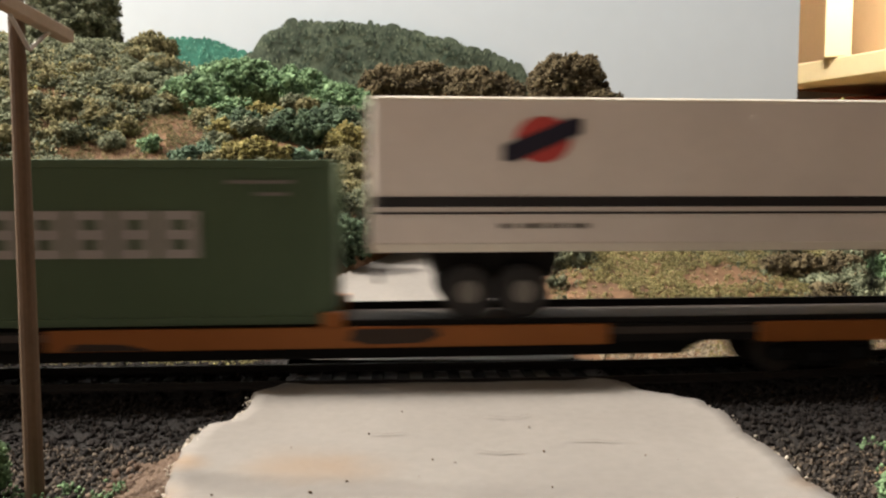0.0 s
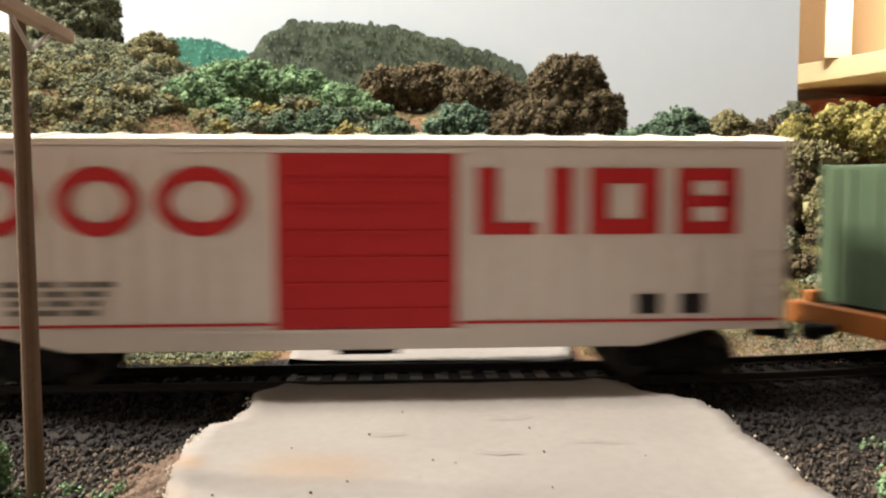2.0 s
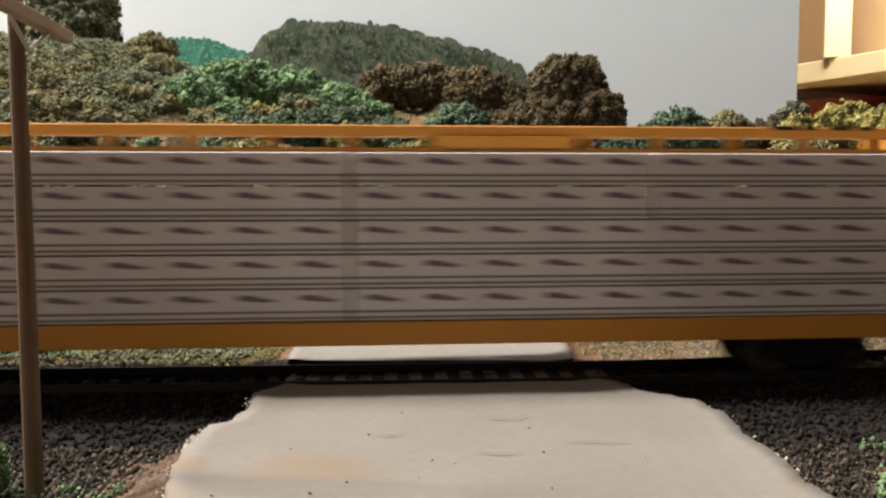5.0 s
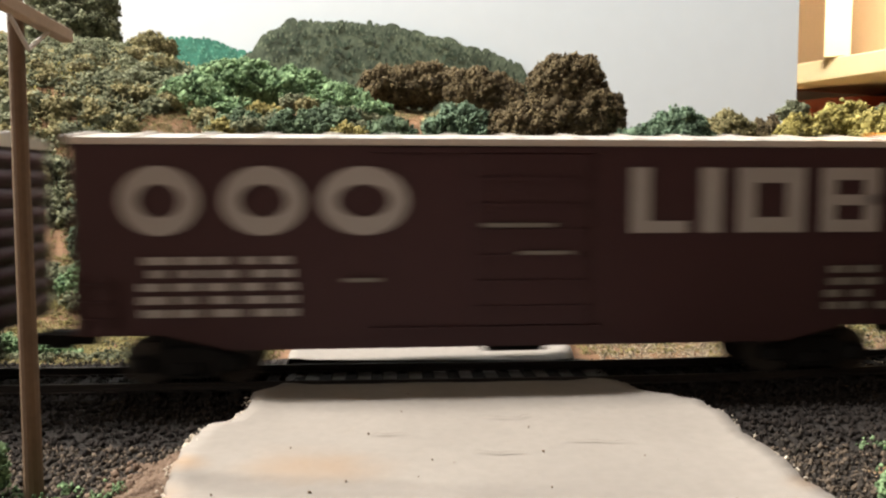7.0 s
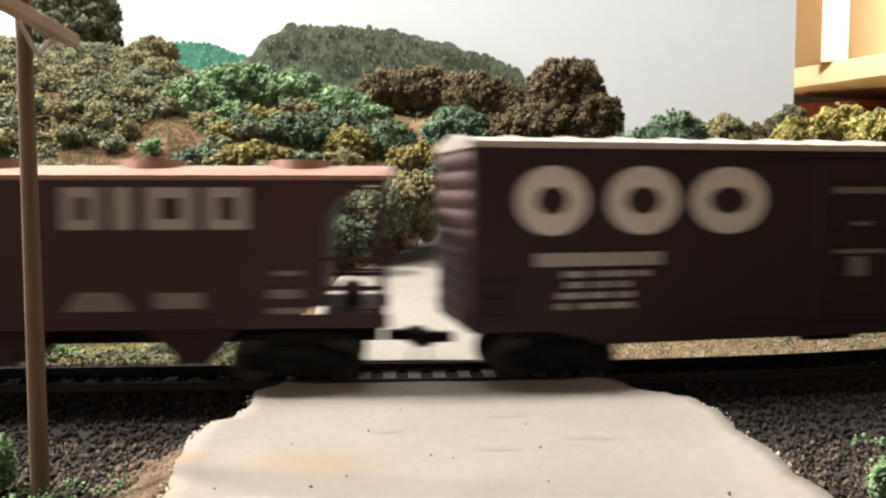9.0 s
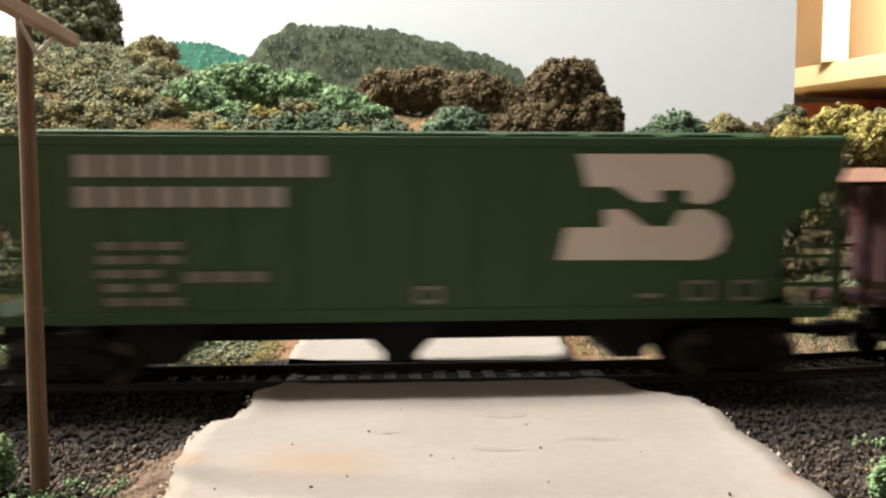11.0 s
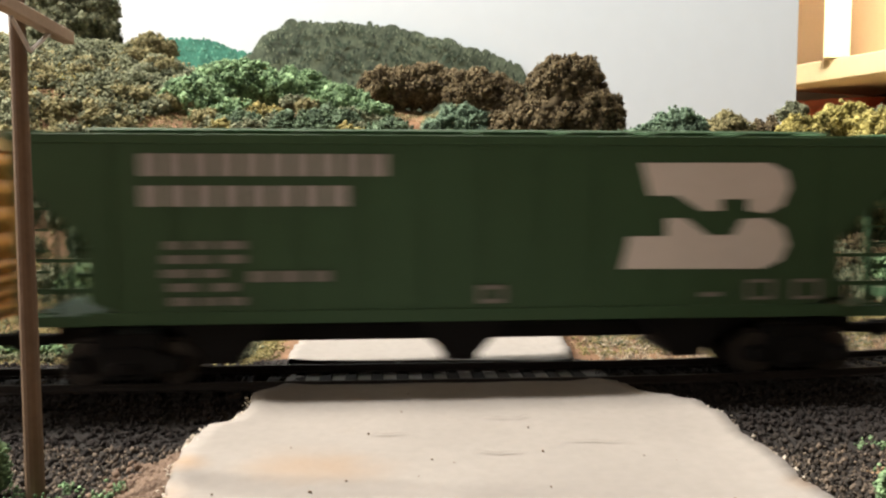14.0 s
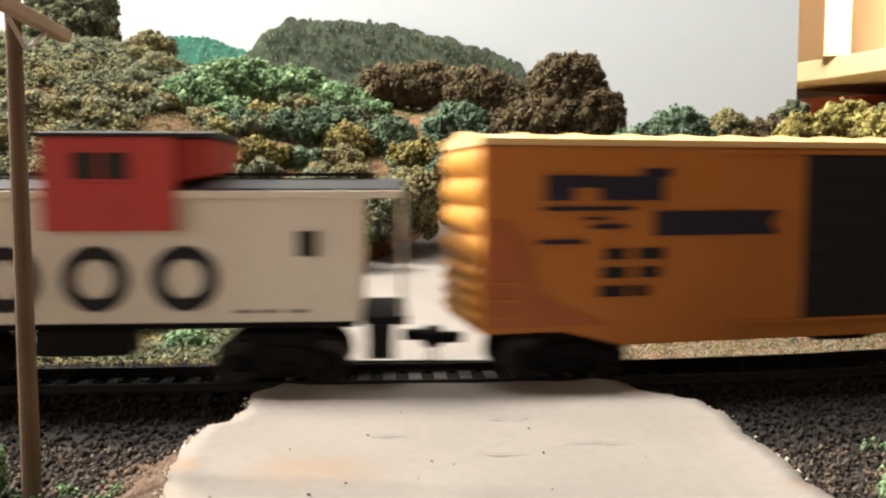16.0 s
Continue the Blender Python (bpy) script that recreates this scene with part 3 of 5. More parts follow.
TREE_B = [(-0.22557, 0.495, 0.16143, 0.0188, 0.015, 0.0154), (-0.20727, 0.495, 0.15815, 0.0154, 0.0123, 0.0137), (-0.23287, 0.495, 0.14498, 0.0137, 0.0109, 0.0102), (-0.2044, 0.495, 0.14334, 0.0137, 0.0109, 0.0085), (-0.21601, 0.495, 0.14729, 0.0239, 0.0191, 0.0154)]
TREE_C = [(-0.17751, 0.485, 0.13244, 0.006, 0.0048, 0.004), (-0.16107, 0.485, 0.13115, 0.006, 0.0048, 0.0047), (-0.1686, 0.485, 0.13309, 0.0087, 0.007, 0.0087)]


def tree(kind, lobes, seed, label):
    t = thing("tree", label, "tree")
    rng = np.random.default_rng(seed)
    big, rb, cs, rs = foam(lobes, rng, 0.0032)
    crown = crumbs("crown", big, rb, F[kind][0], rng, t, 0.2)
    crumbs("foliage", cs, rs, F[kind][0], rng, crown, 0.45, True)
    x, y, z = lobes[-1][:3]
    bm = rod((x, y, height(x, y) - 0.004), (x, y, z + lobes[-1][5] * 0.3), 0.0022, 0.0012)
    for l in lobes[:-1]:
        rod((x, y, z - lobes[-1][5] * 0.3), l[:3], 0.0011, 0.0005, 6, bm)
    part("trunk", bm, POLE_WOOD, t)


tree("brown", TREE_A, 191, "tall dark brown foam tree before the backdrop")
tree("dark", TREE_B, 192, "dark green foam tree on the hill's crest")
tree("olive", TREE_C, 193, "small olive foam tree on the crest")


# hillside carpet of small foam
def carpet(name, mat, n, x0, x1, y0, y1, lump, seed, label, keep, lift=0.0015, category="foliage"):
    rng = np.random.default_rng(seed)
    pts = []
    while len(pts) < n:
        x, y = rng.uniform(x0, x1), rng.uniform(y0, y1)
        if keep(x, y, rng):
            pts.append((x, y, height(x, y) + lift))
    per = 11
    c = (np.array(pts)[:, None] + rng.normal(size=(n, per, 3)) * lump * (0.5, 0.5, 0.42)).reshape(-1, 3)
    tagged(crumbs(name, c, rng.uniform(0.5, 1.2, n * per) * lump * 0.30, mat, rng, None, 0.45, True), label, category, kind="stuff")


def clump_noise(x, y, k):
    return noise.noise(Vector((x * 22 + k * 7, y * 22, k)))


def bare(x, y):
    """Patches of open soil on the hillside."""
    wob = 0.3 * clump_noise(x * 2, y * 2, 12)
    return any(((x - a) / c) ** 2 + ((y - b) / d) ** 2 < 1 + wob for a, b, c, d in ((-0.128, 0.384, 0.020, 0.020), (-0.150, 0.362, 0.020, 0.012), (-0.020, 0.452, 0.018, 0.030)))


def off_road(x, y, wide=0.041):
    return abs(x - road_mid(y)) > wide or y > 0.40


carpet("hillside_foliage", F["dark"][0], 3600, -0.32, -0.115, 0.33, 0.50, 0.0030, 41, "dark grey-green foam scrub over the hillside", lambda x, y, r: clump_noise(x, y, 1) > -0.25 and not bare(x, y))
carpet("hillside_foliage", F["olive"][0], 2400, -0.32, -0.10, 0.30, 0.50, 0.0030, 42, "olive foam scrub over the hillside", lambda x, y, r: clump_noise(x, y, 2) > -0.2 and not bare(x, y))
carpet("hillside_foliage", F["yellow"][0], 420, -0.30, -0.10, 0.38, 0.50, 0.0022, 43, "straw-coloured foam tufts on the hillside", lambda x, y, r: clump_noise(x, y, 3) > 0.1)


def thicket(kind, n, x0, x1, y0, y1, seed, label, r0=0.003, r1=0.007):
    """Low uneven scrub that covers a stretch of hillside."""
    rnd = random.Random(seed)
    lobes = []
    while len(lobes) < n:
        x, y = rnd.uniform(x0, x1), rnd.uniform(y0, y1)
        if not off_road(x, y, 0.047) or bare(x, y):
            continue
        r = rnd.uniform(r0, r1)
        lobes.append((x, y, height(x, y) + r * 0.25, r * rnd.uniform(0.9, 1.5), r, r * rnd.uniform(0.5, 0.8)))
    rng = np.random.default_rng(seed)
    big, rb, cs, rs = foam(lobes, rng, 0.0026, per=22, density=0.9)
    ob = tagged(crumbs("hillside_foliage", big, rb, F[kind][0], rng, None, 0.2), label, "foliage", kind="stuff")
    crumbs("foliage", cs, rs, F[kind][0], rng, ob, 0.45, True)


thicket("dark", 130, -0.33, -0.12, 0.36, 0.50, 61, "dark grey-green scrub lumps over the hillside")
thicket("olive", 60, -0.33, -0.12, 0.36, 0.50, 62, "olive scrub lumps over the hillside")
thicket("dark", 120, -0.22, 0.02, 0.26, 0.45, 63, "dark scrub lumps between the bushes")
thicket("olive", 70, -0.22, 0.02, 0.27, 0.45, 64, "olive scrub lumps between the bushes")
thicket("dark", 60, 0.05, 0.30, 0.345, 0.46, 65, "dark scrub lumps behind the mound")
thicket("brown", 50, 0.0, 0.30, 0.35, 0.47, 66, "brown scrub lumps behind the mound")
thicket("dark", 60, 0.125, 0.26, 0.265, 0.35, 67, "dark scrub lumps at the mound's foot", 0.003, 0.006)
thicket("brown", 40, 0.115, 0.25, 0.27, 0.35, 68, "brown scrub lumps at the mound's foot", 0.003, 0.007)
TURF = material("turf", (0.225, 0.200, 0.085), 0.95, vary=0.3, scale=90, fine=700, bump=0.5, dark=(0.055, 0.050, 0.022), island=0.9)
PEBBLE = material("pale_pebbles", (0.34, 0.29, 0.215), 0.9, vary=0.25, scale=150, fine=900, bump=0.5, dark=(0.05, 0.04, 0.028), island=1.2)
SAND = material("sand", (0.36, 0.26, 0.165), 0.95, vary=0.2, scale=90, fine=700, bump=0.5, dark=(0.20, 0.13, 0.07), island=0.9)
carpet("turf", TURF, 9000, -0.30, 0.30, 0.212, 0.40, 0.0011, 44, "fine yellow-green turf crumbs on the slopes", lambda x, y, r: off_road(x, y) and clump_noise(x, y, 4) > -0.15, 0.0003, "turf")
carpet("turf", SAND, 3600, -0.30, 0.30, 0.207, 0.40, 0.0010, 45, "sandy grit lying on the bare slopes", lambda x, y, r: off_road(x, y, 0.038) and clump_noise(x, y, 5) > -0.1, 0.0002, "grit")
carpet("turf", F["dark"][0], 3200, -0.30, 0.30, 0.235, 0.42, 0.0014, 46, "dark green turf crumbs on the slopes", lambda x, y, r: off_road(x, y) and clump_noise(x, y, 6) > 0.1, 0.0004, "turf")

carpet("turf", SAND, 900, -0.17, 0.0, 0.345, 0.47, 0.0008, 54, "brown grit on the open soil", lambda x, y, r: bare(x, y), 0.0002, "grit")
carpet("turf", F["olive"][0], 700, -0.17, 0.0, 0.345, 0.47, 0.0011, 55, "olive crumbs on the open soil", lambda x, y, r: bare(x, y) and clump_noise(x * 2, y * 2, 15) > -0.1, 0.0003, "turf")
carpet("turf", TURF, 5200, 0.05, 0.150, 0.246, 0.335, 0.0011, 51, "dense olive turf crumbs over the mound", lambda x, y, r: off_road(x, y, 0.052) and clump_noise(x * 2, y * 2, 11) > -0.35, 0.0004, "turf")
carpet("turf", TURF, 5000, -0.17, -0.036, 0.212, 0.30, 0.0011, 52, "dense olive turf crumbs behind the track", lambda x, y, r: off_road(x, y, 0.043) and clump_noise(x * 2, y * 2, 13) > -0.4, 0.0004, "turf")
carpet("turf", F["dark"][0], 900, -0.17, -0.045, 0.215, 0.29, 0.0019, 53, "green foam tufts behind the track", lambda x, y, r: off_road(x, y, 0.05) and clump_noise(x, y, 14) > 0.05, 0.0008, "turf")
carpet("gravel", PEBBLE, 2600, 0.042, 0.25, 0.2095, 0.250, 0.0009, 56, "pale tan gravel beyond the track", lambda x, y, r: off_road(x, y, 0.042), 0.0004, "gravel")
carpet("turf", SAND, 420, 0.056, 0.115, 0.100, 0.138, 0.0012, 47, "sandy grit in the ballast beside the road", lambda x, y, r: clump_noise(x, y, 7) > -0.2, 0.0012, "grit")
carpet("turf", SAND, 200, -0.10, -0.045, 0.100, 0.128, 0.0011, 48, "sandy grit in the ballast beside the road", lambda x, y, r: clump_noise(x, y, 8) > 0.0, 0.0012, "grit")
carpet("turf", F["green"][0], 160, 0.070, 0.115, 0.100, 0.150, 0.0014, 49, "green foam weeds in the ballast", lambda x, y, r: clump_noise(x, y, 9) > 0.12, 0.0016, "turf")
carpet("turf", F["green"][0], 160, -0.11, -0.05, 0.100, 0.150, 0.0014, 50, "green foam weeds in the ballast", lambda x, y, r: clump_noise(x, y, 10) > 0.12, 0.0016, "turf")

# ---- ballast ----
STONE = material("ballast_stone", (0.031, 0.027, 0.0235), 0.9, vary=0.25, scale=200, fine=1500, bump=0.5, dark=(0.012, 0.010, 0.009), island=1.1, spec=0.2)
BED = material("ballast_grit", (0.014, 0.012, 0.011), 0.95, vary=0.4, scale=400, fine=1600, bump=0.9, dist=0.0008)
tagged(grid_sheet("ballast_bed", -0.40, 0.40, 0.095, 0.214, 0.0035, lambda x, y: height(x, y) + 0.0003, BED), "dark fine grit under the ballast stones", "ballast", kind="structure")
rng = np.random.default_rng(7)
pts = []
while len(pts) < 34000:
    x, y = rng.uniform(-0.16, 0.16), rng.uniform(0.098, 0.215)
    if table(y, WEST) - 0.001 < x < table(y, EAST) + 0.001 and y < 0.180:
        continue
    if abs(x) < 0.038 and y > 0.178:
        continue
    s = x / math.cos(radians(TH0))
    v = (y - track(s)[1]) * math.cos(track(s)[2])
    if v < -0.085:
        continue
    top = height(x, y) + (0.0008 if abs(v) < 0.02 else 0.0002)
    pts.append((x, y, min(top + rng.uniform(-0.0004, 0.0007), 0.0066)))
# Stones beside the track take a darker colour, with a ragged outer edge.
NEAR_STONE = material("near_black_stone", (0.015, 0.0125, 0.0115), 0.9, vary=0.3, scale=200, fine=1500, bump=0.5, dark=(0.006, 0.005, 0.005), island=1.1, spec=0.15)
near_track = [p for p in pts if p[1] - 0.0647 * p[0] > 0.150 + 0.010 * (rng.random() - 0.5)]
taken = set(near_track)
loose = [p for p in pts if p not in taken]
for some, mat, label in ((near_track, NEAR_STONE, "near-black stone ballast along the track"), (loose, STONE, "dark grey crushed stone ballast beside the track")):
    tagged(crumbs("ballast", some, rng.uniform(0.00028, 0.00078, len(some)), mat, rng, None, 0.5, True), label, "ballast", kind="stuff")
PALE = material("ballast_pale_stone", (0.098, 0.079, 0.062), 0.9, vary=0.3, scale=200, fine=1500, bump=0.5, dark=(0.016, 0.013, 0.011), island=1.3, spec=0.2)
rng = np.random.default_rng(17)
pale = [(x, y, height(x, y) + rng.uniform(0.0002, 0.0009)) for x, y in zip(rng.uniform(-0.13, 0.13, 24000), 0.098 + 0.052 * rng.uniform(0, 1, 24000) ** 1.25) if not table(y, WEST) - 0.001 < x < table(y, EAST) + 0.001]
tagged(crumbs("ballast", pale, rng.uniform(0.0002, 0.00065, len(pale)), PALE, rng, None, 0.5, True), "brownish grey smaller stones scattered in the ballast", "ballast", kind="stuff")
rng = np.random.default_rng(8)
spk = [(rng.uniform(-0.034, 0.048), rng.uniform(0.10, 0.170), 0.0096) for _ in range(16)]
tagged(crumbs("grit", spk, rng.uniform(0.0001, 0.00028, 16), DIRT, rng), "brown grit specks lying on the plaster road", "grit", kind="stuff")
pile = [(-0.0445 + rng.normal() * 0.004, rng.uniform(0.106, 0.142), 0) for _ in range(4200)]
pile = [(x, y, 0.0036 + max(0, 0.0045 - abs(x + 0.041) * 0.5) + rng.uniform(-0.0004, 0.0004)) for x, y, _ in pile]
CLAY = material("clay", (0.118, 0.084, 0.060), 0.95, vary=0.25, scale=150, fine=900, bump=0.6, dark=(0.075, 0.046, 0.032), island=0.9)
tagged(crumbs("clay_bank", pile, rng.uniform(0.0003, 0.0008, 4200), CLAY, rng), "brown crumbled clay along the road's edge", "clay", kind="stuff")
FLAKE = material("plaster_flake", (0.44, 0.40, 0.34), 0.85, vary=0.15, scale=120, fine=900, bump=0.4, island=0.4)
flakes = []
for _ in range(900):
    y = rng.uniform(0.104, 0.178)
    west = rng.random() < 0.5
    x = (table(y, WEST) - abs(rng.normal()) * 0.0009) if west else (table(y, EAST) + abs(rng.normal()) * 0.0009)
    if noise.noise(Vector((y * 120, 3.0 if west else 8.0, 0))) > -0.05:
        flakes.append((x, y + 0.066 * x * smooth(0.135, 0.179, y), 0.0092 - abs(rng.normal()) * 0.0011))
flakes += [(-0.0425 + rng.normal() * 0.0009, 0.1385 + rng.normal() * 0.0022, 0.0090 + rng.uniform(-0.0008, 0.0006)) for _ in range(120)]
tagged(crumbs("plaster_crumbs", flakes, rng.uniform(0.00015, 0.00042, len(flakes)), FLAKE, rng, None, 0.5, True), "pale plaster crumbs along the road's broken edges", "plaster", kind="stuff")

# ---- track ----
line = thing("track", "model railway track with dark rails and plastic ties", "track")
for side in (-1, 1):
    bm, prev = bmesh.new(), None
    for i in range(521):
        s = -2.5 + i * 0.01
        ring = [bm.verts.new(on_track(s, side * 0.00865 + dv, z)) for dv, z in
                ((-0.0011, 0.0070), (0.0011, 0.0070), (0.0011, 0.0072), (0.0003, 0.0074), (0.0003, 0.0083), (0.0005, 0.0085), (0.0005, 0.0089), (0.0004, RAIL_TOP), (-0.0004, RAIL_TOP), (-0.0005, 0.0089), (-0.0005, 0.0085), (-0.0003, 0.0083), (-0.0003, 0.0074), (-0.0011, 0.0072))]
        if prev:
            for k in range(14):
                bm.faces.new((prev[k], prev[(k + 1) % 14], ring[(k + 1) % 14], ring[k]))
        prev = ring
    part("rail", bm, STEEL, line, "dark rail with a worn bright top")
for s0, s1 in ((-2.5, -0.40), (0.40, 2.7)):
    bm, prev = bmesh.new(), None
    for k in range(41):
        s = s0 + (s1 - s0) * k / 40
        ring = [bm.verts.new(on_track(s, v, z)) for v, z in ((-0.028, -0.004), (-0.018, 0.0068), (0.018, 0.0068), (0.028, -0.004))]
        if prev:
            for q in range(3):
                bm.faces.new((prev[q], ring[q], ring[q + 1], prev[q + 1]))
        prev = ring
    part("roadbed", bm, TIE, line, "dark bevelled roadbed")
tie_mesh = None
for i in range(126):
    s = -0.40 + i * 0.0062
    if tie_mesh is None:
        bm = box(-0.0015, 0.0015, -0.0150, 0.0150, 0.0048, 0.0069, 0.0002)
        for sd in (-1, 1):
            for e in (-1, 1):
                box(-0.0008, 0.0008, sd * 0.00865 + e * 0.0017 - 0.0004, sd * 0.00865 + e * 0.0017 + 0.0004, 0.0068, 0.0075, 0, bm)
        ob = part("tie", bm, TIE, line)
        tie_mesh = ob.data
    else:
        ob = new("tie", tie_mesh)
        ob.parent = line
    x, y, a = track(s)
    ob.matrix_local = pose(x, y, 0, 0, 0, math.degrees(a))

# ---- telegraph pole ----
pole = thing("telegraph_pole", "weathered brown wooden telegraph pole with one crossarm", "pole")


PX, PY = -0.0643, 0.126
part("post", rod((PX, PY, 0.0005), (PX, PY, 0.086), 0.00150, 0.00115, 14), POLE_WOOD, pole)
bm = box(-0.0010, 0.0010, -0.0125, 0.0122, -0.00105, 0.00105, 0.0002)
arm = part("crossarm", bm, material("arm_wood", (0.33, 0.25, 0.18), 0.7, vary=0.25, scale=90, fine=900), pole, "pale brown crossarm")
arm.matrix_local = pose(PX + 0.0019, PY, 0.0786, -5, 0, -2)
BRACE = material("brace_metal", (0.42, 0.39, 0.35), 0.5, 0.3, vary=0.15)
for e in (-1, 1):
    part("brace", rod((PX + 0.0018, PY, 0.0735), (PX + 0.0022, PY + e * 0.0060, 0.0774), 0.00035, 0.00035, 6), BRACE, pole, "thin pale metal brace")

# ---- train: helpers; lengths in millimetres, z over the rail ----
MM = 0.001


def mb(u0, u1, v0, v1, z0, z1, bevel=0.0, bm=None):
    return box(u0 * MM, u1 * MM, v0 * MM, v1 * MM, z0 * MM, z1 * MM, bevel * MM, bm)


def prism(poly, v0, v1, bevel=0.0):
    """A side outline (u, z) carried across from v0 to v1."""
    bm = bmesh.new()
    a = [bm.verts.new((u * MM, v0 * MM, z * MM)) for u, z in poly]
    b = [bm.verts.new((u * MM, v1 * MM, z * MM)) for u, z in poly]
    n = len(poly)
    bm.faces.new(a)
    bm.faces.new(b[::-1])
    for i in range(n):
        bm.faces.new((a[i], b[i], b[(i + 1) % n], a[(i + 1) % n]))
    bmesh.ops.recalc_face_normals(bm, faces=bm.faces)
    if bevel:
        bmesh.ops.bevel(bm, geom=list(bm.edges), offset=bevel * MM, segments=2, affect="EDGES")
    return bm


def loft(sections, us, close=False):
    """A skin through cross sections [(v, z), ...] set at the places us."""
    bm = bmesh.new()
    rings = [[bm.verts.new((u * MM, v * MM, z * MM)) for v, z in sec] for u, sec in zip(us, sections)]
    n = len(rings[0])
    for a, b in zip(rings, rings[1:]):
        for i in range(n if close else n - 1):
            bm.faces.new((a[i], b[i], b[(i + 1) % n], a[(i + 1) % n]))
    for r in (rings[0], rings[-1]):
        bm.faces.new(r)
    bmesh.ops.recalc_face_normals(bm, faces=bm.faces)
    return bm


def paint(name, colour, rough=0.55, vary=0.1, spec=0.25):
    return material(name, colour, rough, 0.0, vary=vary, scale=45, fine=380, bump=0.06, rand=0.1, spec=spec)


P_WHITE = paint("white_paint", (0.74, 0.69, 0.65))
P_TANK = paint("tank_white_paint", (0.86, 0.82, 0.78))
P_CREAM = paint("cream_white_paint", (0.76, 0.72, 0.64))
P_DULL_RED = paint("dull_red_paint", (0.34, 0.06, 0.035))
P_RED = paint("red_paint", (0.50, 0.025, 0.03))
P_CAB_RED = paint("cupola_red_paint", (0.52, 0.072, 0.066))
P_MAROON = paint("maroon_paint", (0.041, 0.0175, 0.021))
P_BROWN = paint("dark_brown_paint", (0.029, 0.0175, 0.020))
P_GREEN = paint("green_paint", (0.033, 0.074, 0.035))
P_EVER = paint("container_green_paint", (0.067, 0.105, 0.060))
P_YELLOW = paint("yellow_paint", (0.48, 0.175, 0.040))
P_OCHRE = paint("ochre_paint", (0.46, 0.21, 0.035))
P_ORANGE = paint("orange_paint", (0.27, 0.092, 0.02))
P_DOOR = paint("black_door_paint", (0.020, 0.019, 0.021))
# Roof colour of the yellow boxcar, paler than its sides.
P_PALE_ROOF = paint("pale_yellow_roof", (0.72, 0.50, 0.24))
P_ROOF = material("galvanised_roof", (0.62, 0.58, 0.55), 0.32, 0.55, vary=0.12, scale=60, fine=500, bump=0.1)
INK_GREY = paint("grey_ink", (0.33, 0.31, 0.30), 0.6)
INK_WHITE = paint("white_ink", (0.60, 0.56, 0.53), 0.6)
INK_DULL = paint("dull_ink", (0.18, 0.17, 0.155), 0.6)
INK_BLACK = paint("black_ink", (0.016, 0.016, 0.02), 0.6)
INK_NAVY = paint("navy_ink", (0.022, 0.022, 0.04), 0.6)
INK_BLUE = paint("blue_ink", (0.03, 0.12, 0.25), 0.6)
PALE_RUST = material("pale_rust", (0.58, 0.47, 0.39), 0.6, vary=0.15, scale=50, contrast=1.5)
WASH = material("rust_wash", (0.40, 0.115, 0.034), 0.6, vary=0.15, scale=60, contrast=1.5)
RUST = material("rust_stain", (0.30, 0.19, 0.13), 0.7, vary=0.25, scale=60)
WHEEL_STEEL = material("wheel_steel", (0.04, 0.034, 0.03), 0.55, 0.4, vary=0.2)
WRAP = material("lumber_wrap", (0.56, 0.53, 0.54), 0.5, vary=0.12, scale=60, fine=260, bump=0.3, rand=0.15)
RUBBER = material("tyre_rubber", (0.018, 0.017, 0.017), 0.7, vary=0.2)


def outline_o(bm, u0, u1, z0, z1, thick, y):
    n, cu, cz, ru, rz = 28, (u0 + u1) / 2, (z0 + z1) / 2, (u1 - u0) / 2, (z1 - z0) / 2
    out = [bm.verts.new(((cu + ru * math.cos(6.28319 * i / n)) * MM, y, (cz + rz * math.sin(6.28319 * i / n)) * MM)) for i in range(n)]
    inn = [bm.verts.new(((cu + (ru - thick) * math.cos(6.28319 * i / n)) * MM, y, (cz + (rz - thick) * math.sin(6.28319 * i / n)) * MM)) for i in range(n)]
    for i in range(n):
        bm.faces.new((out[i], out[(i + 1) % n], inn[(i + 1) % n], inn[i]))


def plate(bm, poly, y):
    bm.faces.new([bm.verts.new((u * MM, y, z * MM)) for u, z in poly])


def marking(parent, v, mat, shapes, name="", label=""):
    """Thin painted shapes on the near side: bars (u0, u1, z0, z1), open blocks with a stroke, rings, or outlines.
    Each is a part of its own, but for small print, which stays together."""
    if name == "small_print":
        groups = [shapes]
    else:
        groups = [[q] for q in shapes]
    y = (v - 0.22) * MM
    for group in groups:
        bm = bmesh.new()
        for kind, *q in group:
            if kind == "bar":
                u0, u1, z0, z1 = q
                plate(bm, ((u0, z0), (u1, z0), (u1, z1), (u0, z1)), y)
            elif kind == "block":
                u0, u1, z0, z1, t = q
                k = t * 0.8
                o = [bm.verts.new((a * MM, y, b * MM)) for a, b in ((u0, z0), (u1, z0), (u1, z1), (u0, z1))]
                n = [bm.verts.new((a * MM, y, b * MM)) for a, b in ((u0 + t, z0 + k), (u1 - t, z0 + k), (u1 - t, z1 - k), (u0 + t, z1 - k))]
                for a in range(4):
                    bm.faces.new((o[a], o[(a + 1) % 4], n[(a + 1) % 4], n[a]))
            elif kind == "ring":
                outline_o(bm, *q, y)
            elif kind == "poly":
                plate(bm, q[0], y)
        bmesh.ops.recalc_face_normals(bm, faces=bm.faces)
        r = bmesh.ops.extrude_face_region(bm, geom=list(bm.faces))
        bmesh.ops.translate(bm, vec=(0, 0.18 * MM, 0), verts=[g for g in r["geom"] if isinstance(g, bmesh.types.BMVert)])
        bmesh.ops.recalc_face_normals(bm, faces=bm.faces)
